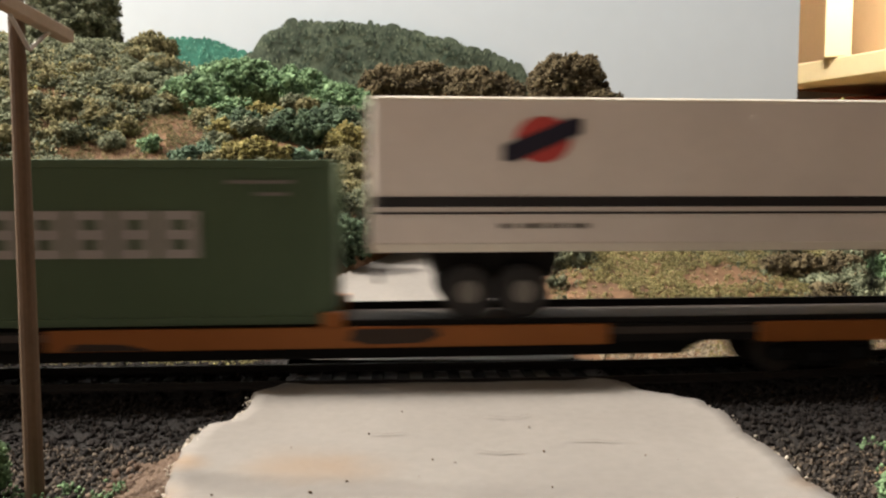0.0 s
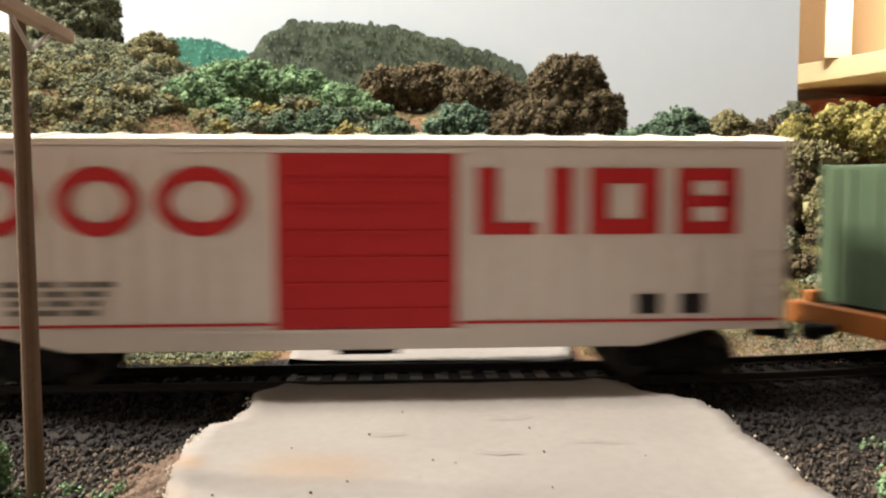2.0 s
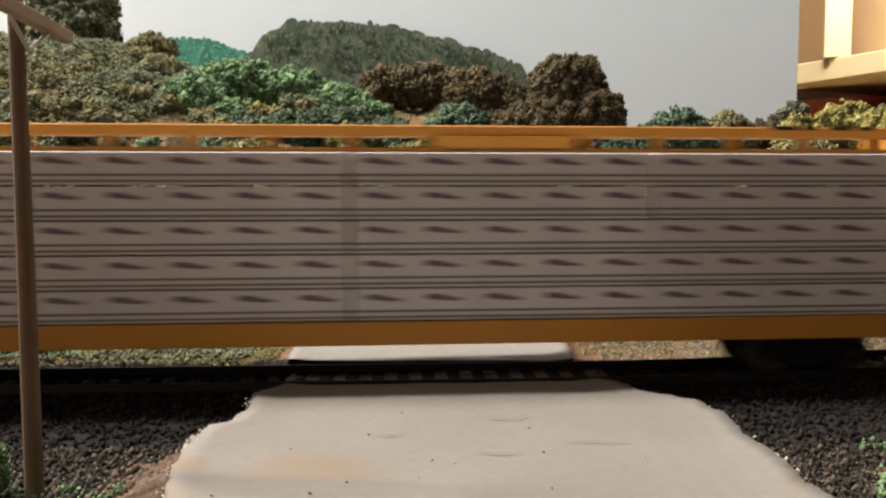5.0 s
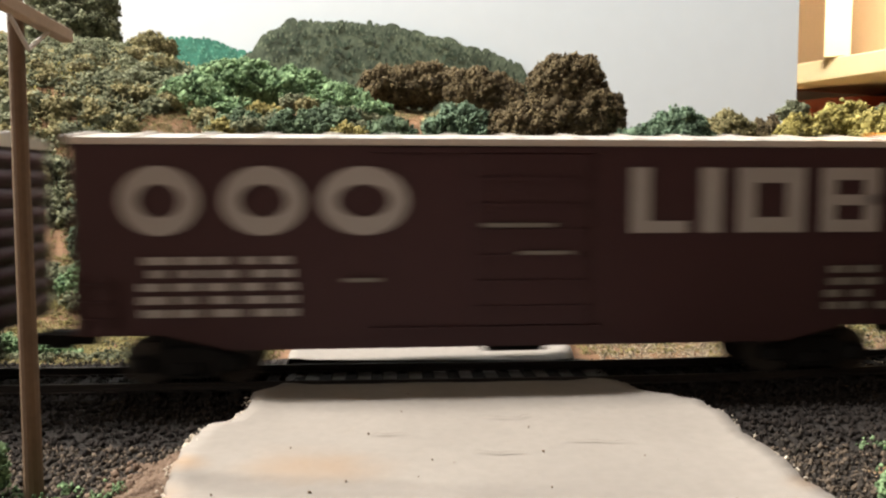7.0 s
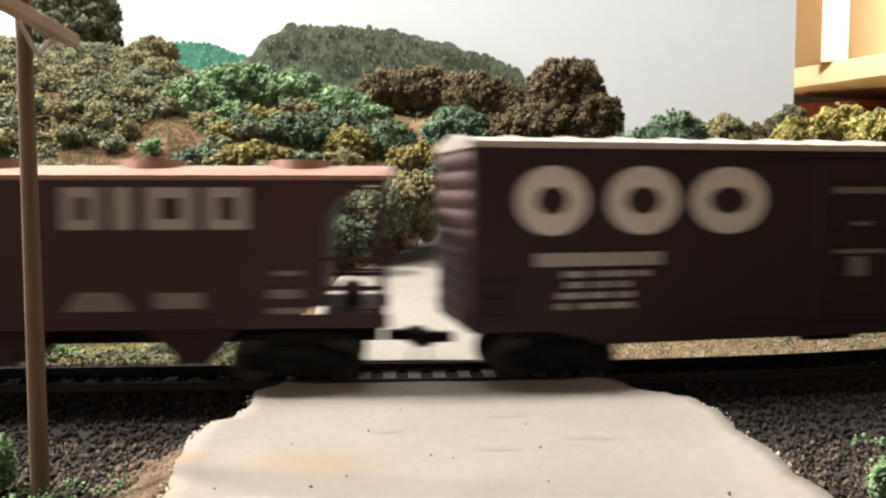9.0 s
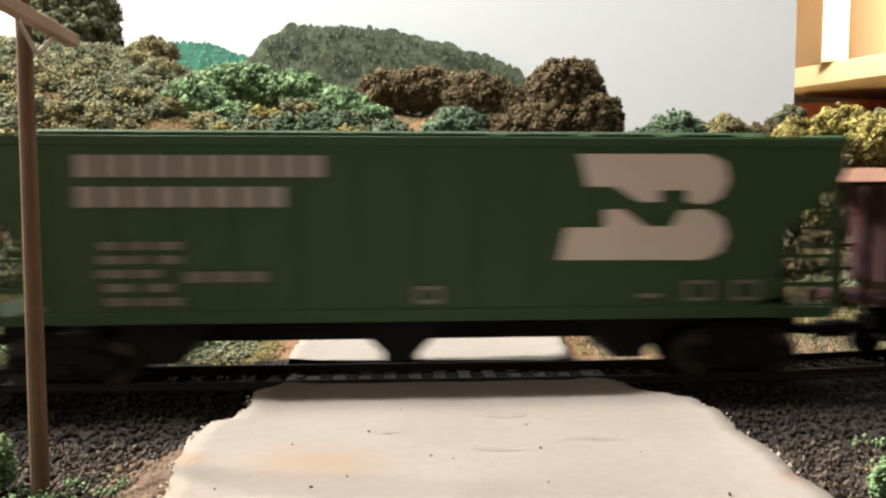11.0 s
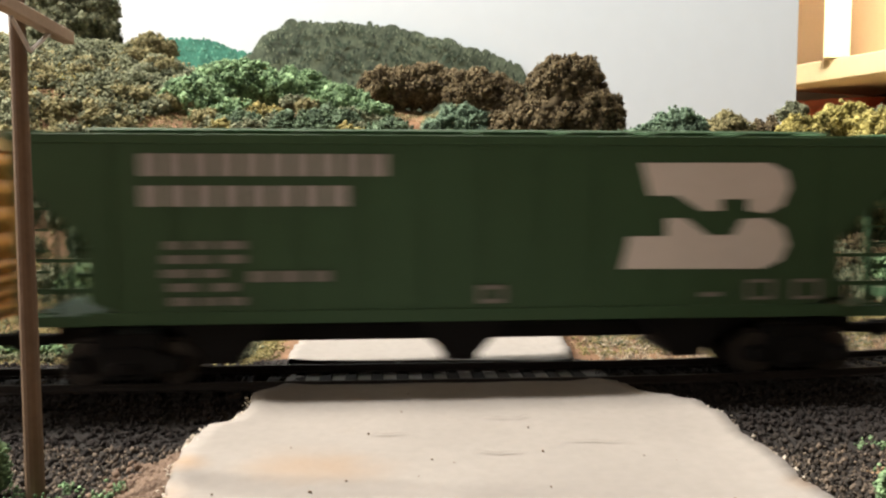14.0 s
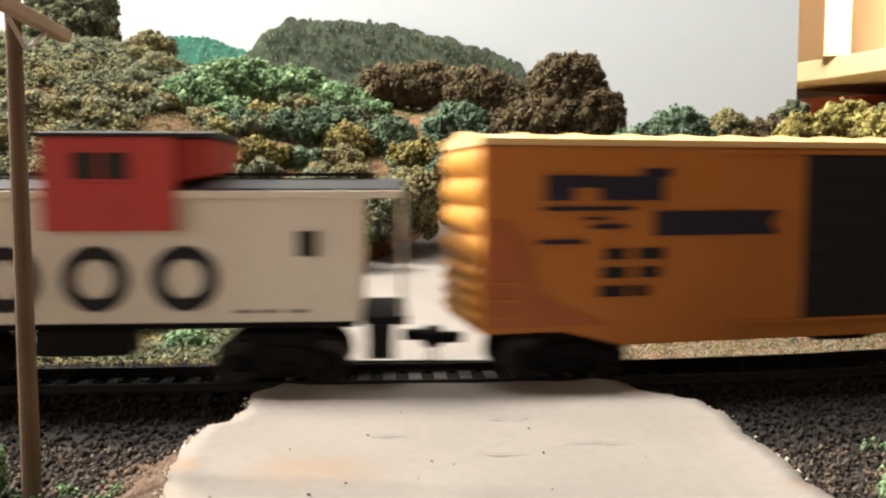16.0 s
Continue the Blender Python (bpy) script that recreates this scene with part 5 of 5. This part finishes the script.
def container():
    c = thing("container", "dark green shipping container with grey lettering blocks", "container")
    L, W, z0, z1 = 74.0, 14.4, 12.6, 48.4
    body = part("body", mb(-L, L, -W, W, z0, z1, 0.3), P_EVER, c)
    for u in (-L + 1, L - 1):
        for v in (-W + 1, W - 1):
            part("corner_post", mb(u - 1.25, u + 1.25, v - 1.25, v + 1.25, z0 - 0.3, z1 + 0.3, 0.2), P_EVER, c)
    for v in (-W, W):
        part("top_rail", mb(-L, L, v - 0.45, v + 0.45, z1 - 1.6, z1 + 0.2, 0.1), P_EVER, c)
        part("bottom_rail", mb(-L, L, v - 0.45, v + 0.45, z0, z0 + 1.8, 0.1), P_EVER, c)
        data = data_of(mb(-0.45, 0.45, -0.2, 0.2, z0 + 2, z1 - 1.8), P_EVER)
        for k in range(46):
            child("side_rib", data, body, (-L + 4 + k * 3.05, v, 0))
    for v in (-9, -4, 4, 9):
        part("lock_rod", rod((-(L + 0.5) * MM, v * MM, (z0 + 1) * MM), (-(L + 0.5) * MM, v * MM, (z1 - 1) * MM), 0.3 * MM, 0.3 * MM, 6), P_EVER, c)
    part("door_seam", mb(-L - 0.35, -L, -0.3, 0.3, z0 + 1, z1 - 1), P_GREEN, c)
    marking(c, -14.7, INK_GREY, [("block", -38 + k * 9.35, -30 + k * 9.35, 27.4, 37.6, 2.3) for k in range(9)] + [("bar", -36 + k * 9.35, -32 + k * 9.35, 31.5, 33.5) for k in range(9)], label="grey lettering blocks")
    marking(c, -14.7, INK_DULL, [("bar", 51, 65, 43.4, 44.2), ("bar", 57, 64, 40.8, 41.6)], "small_print")
    return c


def trailer():
    c = thing("semi_trailer", "white road trailer with a black stripe and round emblem", "trailer")
    L, W, z0, z1 = 78.5, 14.6, 28.6, 62.2
    part("body", mb(-L, L, -W, W, z0, z1, 0.5), P_WHITE, c)
    part("roof", mb(-L, L, -W - 0.2, W + 0.2, z1 - 0.9, z1 + 0.3, 0.4), P_CREAM, c)
    for v in (-1, 1):
        part("bottom_rail", mb(-L, L, v * W - 0.35, v * W + 0.35, z0 - 0.3, z0 + 1.6, 0.1), P_CREAM, c)
    for v in (-7.2, 7.2):
        part("rear_door", mb(-L - 0.45, -L + 0.1, v - 7, v + 7, z0 + 0.6, z1 - 1.2, 0.2), P_CREAM, c)
    part("bumper", mb(-L + 1, -L + 2, -11, 11, 21, 22.4, 0.2), BLACK, c)
    part("bogie", prism([(-64, 22), (-36, 22), (-34, 28.8), (-66, 28.8)], -8, 8, 0.3), BLACK, c, "black wheel bogie")
    data = None
    for u in (-57, -44.5):
        for v in (-1, 1):
            if data is None:
                bm = bmesh.new()
                for w in (-1, 1):
                    bmesh.ops.create_cone(bm, cap_ends=True, segments=24, radius1=5.9 * MM, radius2=5.9 * MM, depth=2.4 * MM, matrix=Matrix.Translation((0, w * 1.5 * MM, 0)) @ Matrix.Rotation(math.pi / 2, 4, "X"))
                bmesh.ops.bevel(bm, geom=[e for e in bm.edges if len(e.link_faces) == 2 and e.calc_face_angle(0) > 1.0], offset=0.5 * MM, segments=1, affect="EDGES")
                data = data_of(bm, RUBBER)
                hub = data_of(rod((0, -2.9 * MM, 0), (0, 2.9 * MM, 0), 2.6 * MM, 2.6 * MM, 14), INK_DULL)
            w = child("wheel", data, c, (u, v * 11.4, 19.3))
            child("hub", hub, w)
    for v in (-7, 7):
        part("landing_leg", mb(50, 52, v - 1, v + 1, 16, 29, 0.2), BLACK, c)
    marking(c, -14.75, P_DOOR, [("bar", -78, 78, 38.3, 40.6), ("bar", -78, 78, 36.7, 37.2)], "stripe", "black waist stripe")
    marking(c, -14.75, P_CAB_RED, [("poly", [(-40.5 + 6.2 * math.cos(i * 0.19635), 53.2 + 5.1 * math.sin(i * 0.19635)) for i in range(32)])], "emblem", "red disc emblem")
    marking(c, -14.95, INK_NAVY, [("poly", ((-49.5, 48.6), (-47, 48.2), (-32, 54.6), (-32, 57.8), (-34.5, 57.9), (-49.5, 51.8)))], "emblem", "navy slanting bar")
    marking(c, -14.75, INK_DULL, small_print(-50, -30, 32.8, 34.6, 1, 31), "small_print")
    return c


def beam_car():
    car = thing("lumber_car", "ochre centre-beam car with tall end walls", "lumber car", "cars of the train")
    H = 141.0
    part("deck", prism([(-H, 8.6), (H, 8.6), (H, 12.6), (-H, 12.6)], -16.5, 16.5, 0.2), P_OCHRE, car)
    for w in (-1, 1):
        part("side_sill", mb(-H, H, w * 16.5 - 0.4, w * 16.5 + 0.4, 8.2, 13.4, 0.2), P_OCHRE, car)
        wall = part("end_wall", mb(min(w * (H - 3), w * H), max(w * (H - 3), w * H), -16.4, 16.4, 12.4, 57.0, 0.3), P_OCHRE, car, "ribbed ochre end wall")
        for v in (-16, -8, 0, 8, 16):
            part("rib", mb(min(w * H, w * (H + 1.6)), max(w * H, w * (H + 1.6)), v - 0.8, v + 0.8, 12.4, 57.0, 0.1), P_OCHRE, wall)
        for z in (20, 31, 42, 53):
            part("rib", mb(min(w * H, w * (H + 1.0)), max(w * H, w * (H + 1.0)), -16, 16, z - 0.7, z + 0.7, 0.1), P_OCHRE, wall)
        part("corner_post", mb(min(w * (H - 5), w * (H + 0.4)), max(w * (H - 5), w * (H + 0.4)), -17.0, -15.4, 12.4, 57.4, 0.2), P_OCHRE, car)
        part("corner_post", mb(min(w * (H - 5), w * (H + 0.4)), max(w * (H - 5), w * (H + 0.4)), 15.4, 17.0, 12.4, 57.4, 0.2), P_OCHRE, car)
        truck(car, w * 109)
        coupler(car, w * H, w)
    part("top_chord", mb(-H + 3, H - 3, -3.6, 3.6, 54.6, 57.2, 0.3), P_OCHRE, car)
    part("lower_chord", mb(-H + 3, H - 3, -2.4, 2.4, 51.0, 52.0, 0.1), P_OCHRE, car)
    for k in range(15):
        u = -H + 12 + k * (2 * H - 24) / 14
        part("beam_post", mb(u - 1.2, u + 1.2, -1.2, 1.2, 12.4, 55.0), P_OCHRE, car)
    part("side_strap", mb(20, 52, -4.2, -3.7, 52.0, 54.8), P_OCHRE, car)
    marking(car, -16.95, INK_BLACK, small_print(92, 120, 54.9, 56.4, 1, 40), "small_print")
    return car


def lumber():
    load = thing("lumber_load", "stacked lumber bundles in printed white wrapping", "lumber")
    rnd = random.Random(5)
    data, strip = {}, data_of(mb(-33.5, 33.5, -0.12, 0.12, 0, 0.5), INK_DULL)
    dark = material("wrap_print", (0.16, 0.12, 0.14), 0.6, vary=0.25)
    mark = data_of(prism([(-4.2, 0.9), (-0.6, 0.5), (3.8, 0.3), (4.2, 0.8), (1.5, 1.3), (-1.0, 1.9), (-3.8, 1.9)], -0.12, 0.12), dark)
    for layer in range(5):
        for k in range(4):
            for sgn in (-1, 1):
                u = -101.4 + k * 67.6 + rnd.uniform(-0.3, 0.3)
                key = sgn
                if key not in data:
                    data[key] = data_of(mb(-33.5, 33.5, min(sgn * 3.4, sgn * 16.0), max(sgn * 3.4, sgn * 16.0), 0, 7.1, 0.25), WRAP)
                z = 13.5 + layer * 7.45
                b = child("bundle", data[key], load, (u, rnd.uniform(-0.2, 0.2), z))
                if sgn < 0:
                    for zz in (0.6, 1.9):
                        child("printed_band", strip, b, (0, -16.05, zz))
                    for m in range(5):
                        child("printed_mark", mark, b, (-27 + m * 13.4, -16.05, 4.0))
    for layer in range(6):
        for k in range(12):
            part("batten", mb(-128 + k * 23.3, -125.5 + k * 23.3, -15.4, 15.4, 13.0 + layer * 7.45, 13.6 + layer * 7.45), POLE_WOOD, load) if layer < 5 else None
    return load


def bays(car, us, mat, wide=26, z0=3.6, z1=14.4):
    for u in us:
        part("hopper_bay", prism([(u - wide / 2, z1), (u + wide / 2, z1), (u + 4, z0 + 1.6), (u + 4, z0), (u - 4, z0), (u - 4, z0 + 1.6)], -11, 11, 0.2), mat, car)


def end_frame(car, w, u_in, u_out, z_top, mat):
    """The open end of a hopper: platform, corner posts, ladder and braces."""
    lo, hi = min(w * u_in, w * u_out), max(w * u_in, w * u_out)
    part("end_platform", mb(lo, hi, -16.5, 16.5, 13.2, 15.6, 0.2), mat, car)
    for v in (-15.8, 15.8):
        part("corner_post", mb(w * u_out - 0.9, w * u_out + 0.9, v - 0.8, v + 0.8, 14, z_top, 0.1), mat, car)
        part("grab_rail", mb(lo, hi, v - 0.4, v + 0.4, 20.4, 21.4), mat, car)
        part("grab_rail", mb(lo, hi, v - 0.4, v + 0.4, 27.0, 27.8), mat, car)
    for v in (-8, 0, 8):
        part("end_post", mb(w * u_out - 0.7, w * u_out + 0.7, v - 0.6, v + 0.6, 14, z_top), mat, car)
    ladder(car, mat, min(w * (u_out - 7), w * (u_out - 1)), max(w * (u_out - 7), w * (u_out - 1)), -16.0, 14, z_top - 1, 7)
    if w > 0:
        part("brake_gear", mb(u_in + 4, u_in + 9, -7, 0, 15.6, 21, 0.8), mat, car)


def green_hopper(label, drop=0.0, shift=0.0):
    car = thing("covered_hopper", label, "hopper car", "cars of the train")
    H, W = 98.0, 17.4
    poly = [(-H, 46), (-83, 31), (-83, 18.5), (-70, 14), (70, 14), (83, 18.5), (83, 31), (H, 46), (H, 53.4), (-H, 53.4)]
    body = part("body", prism(poly, -W, W, 0.3), P_GREEN, car)
    gable_roof(car, H + 0.3, W + 0.2, 54.3, 0.9, P_GREEN, 10)
    for w in (-1, 1):
        part("side_sill", mb(-84, 84, w * W - 0.4, w * W + 0.4, 13.6, 16.4, 0.1), P_GREEN, car)
        part("top_chord", mb(-H, H, w * W - 0.45, w * W + 0.45, 52.0, 54.0, 0.1), P_GREEN, car)
        end_frame(car, w, 82, 96.5, 46, P_GREEN)
        truck(car, w * 77)
        coupler(car, w * 96, w)
    data = data_of(mb(-0.4, 0.4, -0.25, 0.25, 17, 51.8), P_GREEN)
    for k in range(13):
        for sgn in (-1, 1):
            child("side_post", data, body, (-78 + k * 13, sgn * (W + 0.05), 0))
    part("hatch", mb(-86, 86, -4, 4, 55.0, 56.2, 0.5), P_GREEN, car, "long roof hatch")
    # Bays are green like the body; black puts underbody shade into their colour.
    bays(car, (-56, -3, 50), BLACK)
    part("centre_sill", mb(-95, 95, -3.4, 3.4, 7.2, 11, 0.2), BLACK, car)
    v = -17.75
    marking(car, v, INK_GREY, [("bar", -71.3 + k * 5.3, -67.5 + k * 5.3, 45.2, 49.9) for k in range(10)] + [("bar", -71.3 + k * 5.6, -67.3 + k * 5.6, 38.8, 43.2) for k in range(8)], label="grey lettering blocks")
    top = [(37.2, 49.8), (39.2, 42.6), (45.4, 42.6), (51.0, 39.2), (55.5, 39.2), (55.5, 41.8), (61.6, 41.8), (61.6, 39.2), (66, 38.6), (69.5, 40.4), (71.2, 44.2), (70.2, 48.0), (66.5, 49.9)]
    low = [(32.8, 26.4), (34.6, 33.6), (43.0, 33.6), (43.0, 37.6), (47.2, 37.6), (52.5, 33.8), (58.4, 33.8), (60.4, 37.4), (66, 37.6), (69.8, 35.4), (71.2, 31.6), (69.6, 28.0), (65.5, 26.2)]
    top, low = [[(a - 0.6 * drop + shift, b - drop) for a, b in poly] for poly in (top, low)]
    marking(car, v, INK_WHITE, [("poly", top), ("poly", low)], "emblem", "pale grey two-part emblem")
    marking(car, v, INK_DULL, [("block", 60.8, 67.2, 17.6, 22.2, 0.9), ("block", 71.6, 78.2, 17.6, 22.2, 0.9), ("bar", 50, 55, 18.4, 19.4), ("block", 0, 6, 17.5, 21.5, 1.2)], label="dull panels")
    marking(car, v, INK_DULL, small_print(-68, -50, 16.5, 31.5, 5, 50) + small_print(-50, -32, 21, 25, 1, 51), "small_print")
    return car


def maroon_hopper():
    car = thing("covered_hopper", "maroon covered hopper with pale lettering blocks", "hopper car", "cars of the train")
    H, W = 84.0, 17.2
    arc = [(72 + 12 * (1 - math.cos(a * 0.2618)), 32 + 12 * math.sin(a * 0.2618)) for a in range(7)]
    poly = [(-u, z) for u, z in arc[::-1]] + [(-72, 18), (-62, 13.2), (62, 13.2), (72, 18)] + arc + [(H, 45.2), (-H, 45.2)]
    body = part("body", prism(poly, -W, W, 0.2), P_MAROON, car)
    sec = [(-W - 0.2, 44.6), (-W - 0.2, 45.6), (-W * 0.8, 46.9), (-W * 0.4, 47.8), (0, 48.1), (W * 0.4, 47.8), (W * 0.8, 46.9), (W + 0.2, 45.6), (W + 0.2, 44.6)]
    part("roof", loft([sec, sec], (-H - 2.5, H + 2.5)), ROOF_BROWN, car, "dusty brown rounded roof")
    for k in range(5):
        u = -66 + k * 33
        part("roof_hatch", rod((u * MM, -6 * MM, 46.8 * MM), (u * MM, -6 * MM, 49.2 * MM), 7 * MM, 6.4 * MM, 16), ROOF_BROWN, car)
    for w in (-1, 1):
        part("side_sill", mb(-86, 86, w * W - 0.4, w * W + 0.4, 12.4, 15.4, 0.1), P_MAROON, car)
        end_frame(car, w, 71, 84.5, 46, P_MAROON)
        truck(car, w * 65)
        coupler(car, w * 85, w)
    bays(car, (-42, 0, 42), P_MAROON, 28)
    part("centre_sill", mb(-84, 84, -3.2, 3.2, 7, 10.6, 0.2), BLACK, car)
    v = -17.4
    marking(car, v, INK_GREY, [("block", 17, 25, 34, 43, 2.6), ("bar", 27.5, 31.5, 34, 43), ("block", 34.4, 44.6, 34, 43, 2.8), ("block", 47, 55.8, 34, 43, 2.6), ("ring", -56, -45, 34, 43, 2.8), ("ring", -42, -31, 34, 43, 2.8), ("ring", -28.5, -17, 34, 43, 2.8)], label="pale lettering blocks")
    marking(car, v, INK_DULL, [("poly", ((17, 16.5), (31, 16.5), (28, 20.6), (20, 20.6))), ("bar", 36, 46, 17, 20.4), ("bar", 60, 68, 15.6, 17), ("bar", 60, 67, 19, 21), ("bar", 61, 67, 24, 25)] + small_print(-54, -20, 18, 29, 4, 60), "small_print")
    return car


def caboose():
    car = thing("caboose", "white caboose with red cupola, black roof and ring lettering", "caboose", "cars of the train")
    H, W = 57.0, 16.6
    part("body", mb(-H, H, -W, W, 13.8, 41.6, 0.3), P_CREAM, car)
    sec = [(-W - 1, 41.2), (-W - 1, 42.4), (-W * 0.6, 43.9), (0, 44.7), (W * 0.6, 43.9), (W + 1, 42.4), (W + 1, 41.2)]
    part("roof", loft([sec, sec], (-66, 66)), P_DOOR, car, "black rounded roof")
    for w in (-1, 1):
        part("eave", mb(-66, 66, w * (W + 0.7) - 0.5, w * (W + 0.7) + 0.5, 40.4, 42.0, 0.1), P_CREAM, car)
    part("roof_walk", mb(-60, 60, -3, 3, 45.2, 45.9), P_DOOR, car)
    cup = part("cupola", loft([[(-18.4, 33.6), (-18.4, 53.2), (18.4, 53.2), (18.4, 33.6)]] * 2, (-8.4, 18.4), True), P_CAB_RED, car, "red wide cupola")
    cap = [(-19.2, 53.0), (-19.2, 53.8), (-9, 54.8), (9, 54.8), (19.2, 53.8), (19.2, 53.0)]
    part("cupola_roof", loft([cap, cap], (-10, 26.5), True), P_DOOR, cup, "black cupola roof")
    part("cupola_end", prism([(18.4, 43.8), (24.6, 45.2), (26.0, 52.8), (18.4, 52.8)], -15.5, 15.5, 0.2), P_CAB_RED, cup)
    for v in (-1, 1):
        fr = part("window", mb(-2.8, 10.1, v * 18.4 - 0.3, v * 18.4 + 0.3, 43.6, 50.6, 0.1), P_CAB_RED, cup)
        part("pane", mb(-1.9, 3.2, v * 18.8 - 0.15, v * 18.8 + 0.15, 44.4, 49.8), PANE, fr, "dark glass pane")
        part("pane", mb(4.2, 9.2, v * 18.8 - 0.15, v * 18.8 + 0.15, 44.4, 49.8), PANE, fr, "dark glass pane")
        for a in (42.6, -48.5):
            wn = part("window", mb(a, a + 6, v * W - 0.3, v * W + 0.3, 27.2, 34.2, 0.1), P_CREAM, car)
            part("pane", mb(a + 0.8, a + 5.2, v * (W + 0.35) - 0.15, v * (W + 0.35) + 0.15, 28.0, 33.4), PANE, wn, "dark glass pane")
    for w in (-1, 1):
        part("end_platform", mb(min(w * 57, w * 67), max(w * 57, w * 67), -15.5, 15.5, 12.8, 14.6, 0.2), BLACK, car)
        for v in (-14.5, 14.5):
            part("platform_post", mb(w * 65.8 - 0.35, w * 65.8 + 0.35, v - 0.35, v + 0.35, 14.4, 41.4), P_CREAM, car)
            part("step", mb(min(w * 58, w * 64), max(w * 58, w * 64), v - 1.5, v + 1.5, 5.5, 6.4), BLACK, car)
            part("step_side", mb(w * 61 - 3, w * 61 + 3, v * 1.09 - 0.3, v * 1.09 + 0.3, 5.5, 13.0), BLACK, car)
        part("platform_rail", mb(w * 65.8 - 0.4, w * 65.8 + 0.4, -14.5, 14.5, 24.2, 25.0), BLACK, car)
        part("brake_wheel", rod((w * 65 * MM, 3 * MM, 28 * MM), (w * 65.8 * MM, 3 * MM, 28 * MM), 2.6 * MM, 2.6 * MM, 16), BLACK, car)
        truck(car, w * 39)
        coupler(car, w * 66, w)
    part("underframe", mb(-56, 56, -12, 12, 11.8, 13.9, 0.2), BLACK, car)
    part("battery_box", mb(-14, 8, -14, -6, 6.4, 12, 0.4), BLACK, car)
    marking(car, -16.75, INK_BLACK, [("ring", -23.9, -10.1, 16.4, 30.4, 2.8), ("ring", -5.6, 8.2, 16.4, 30.4, 2.8), ("ring", 12.8, 26.8, 16.4, 30.4, 2.8)], label="black ring lettering")
    marking(car, -16.75, INK_DULL, small_print(28, 46, 15.4, 16.6, 1, 70), "small_print")
    return car


GRIME = material("sill_grime", (0.035, 0.022, 0.016), 0.8, vary=0.3)
DECK = material("flat_deck", (0.05, 0.04, 0.035), 0.8, vary=0.3)
ROOF_BROWN = material("dusty_roof", (0.30, 0.17, 0.13), 0.55, 0.1, vary=0.3, scale=30, fine=300)
PANE = material("dark_glass", (0.02, 0.02, 0.022), 0.12, vary=0.05, bump=0.0, spec=0.6)
HOP = "dark green covered hopper with a pale two-part emblem"

# each: the thing, its place along the track at the start, half its truck spacing, its offset on its car
TRAIN = [(flat_car(), -0.0237, 0.113, 0.0), (container(), -0.0237, 0.113, -0.075), (trailer(), -0.0237, 0.113, 0.0855),
         (white_boxcar(), -0.2973, 0.072, 0.0), (tank_car(), -0.4868, 0.053, 0.0), (beam_car(), -0.7228, 0.110, 0.0), (lumber(), -0.7228, 0.110, 0.0),
         (maroon_boxcar(), -0.9719, 0.072, 0.0), (brown_boxcar(), -1.1785, 0.072, 0.0), (maroon_hopper(), -1.3741, 0.065, 0.0),
         (green_hopper(HOP, -0.6, -1.3), -1.5741, 0.077, 0.0), (green_hopper(HOP), -1.7893, 0.077, 0.0), (green_hopper(HOP, 1.6), -2.0030, 0.077, 0.0),
         (yellow_boxcar(), -2.2092, 0.072, 0.0), (caboose(), -2.3836, 0.039, 0.0)]


def run(t):
    """How far the train has come after t seconds: it gains a little speed."""
    return 0.1385 * t + 0.00036 * t * t


def car_rows(c, b, off):
    rows = []
    for k in range(65):
        t = k * 0.25
        s = c + run(t)
        x1, y1, _ = track(s - b)
        x2, y2, _ = track(s + b)
        m = pose((x1 + x2) / 2, (y1 + y2) / 2, RAIL, 0, 0, math.degrees(math.atan2(y2 - y1, x2 - x1)))
        rows.append((t, m @ pose(off, 0, 0)))
    return rows


def motions():
    for ob, c, b, off in TRAIN:
        walk(ob, car_rows(c, b, off))
    for ob in AXLES:
        x, y, z = ob.location
        walk(ob, [(k / 30, pose(x, y, z, 0, math.degrees(run(k / 30) / 0.0048) % 360, 0)) for k in range(0, 481)])


motions()
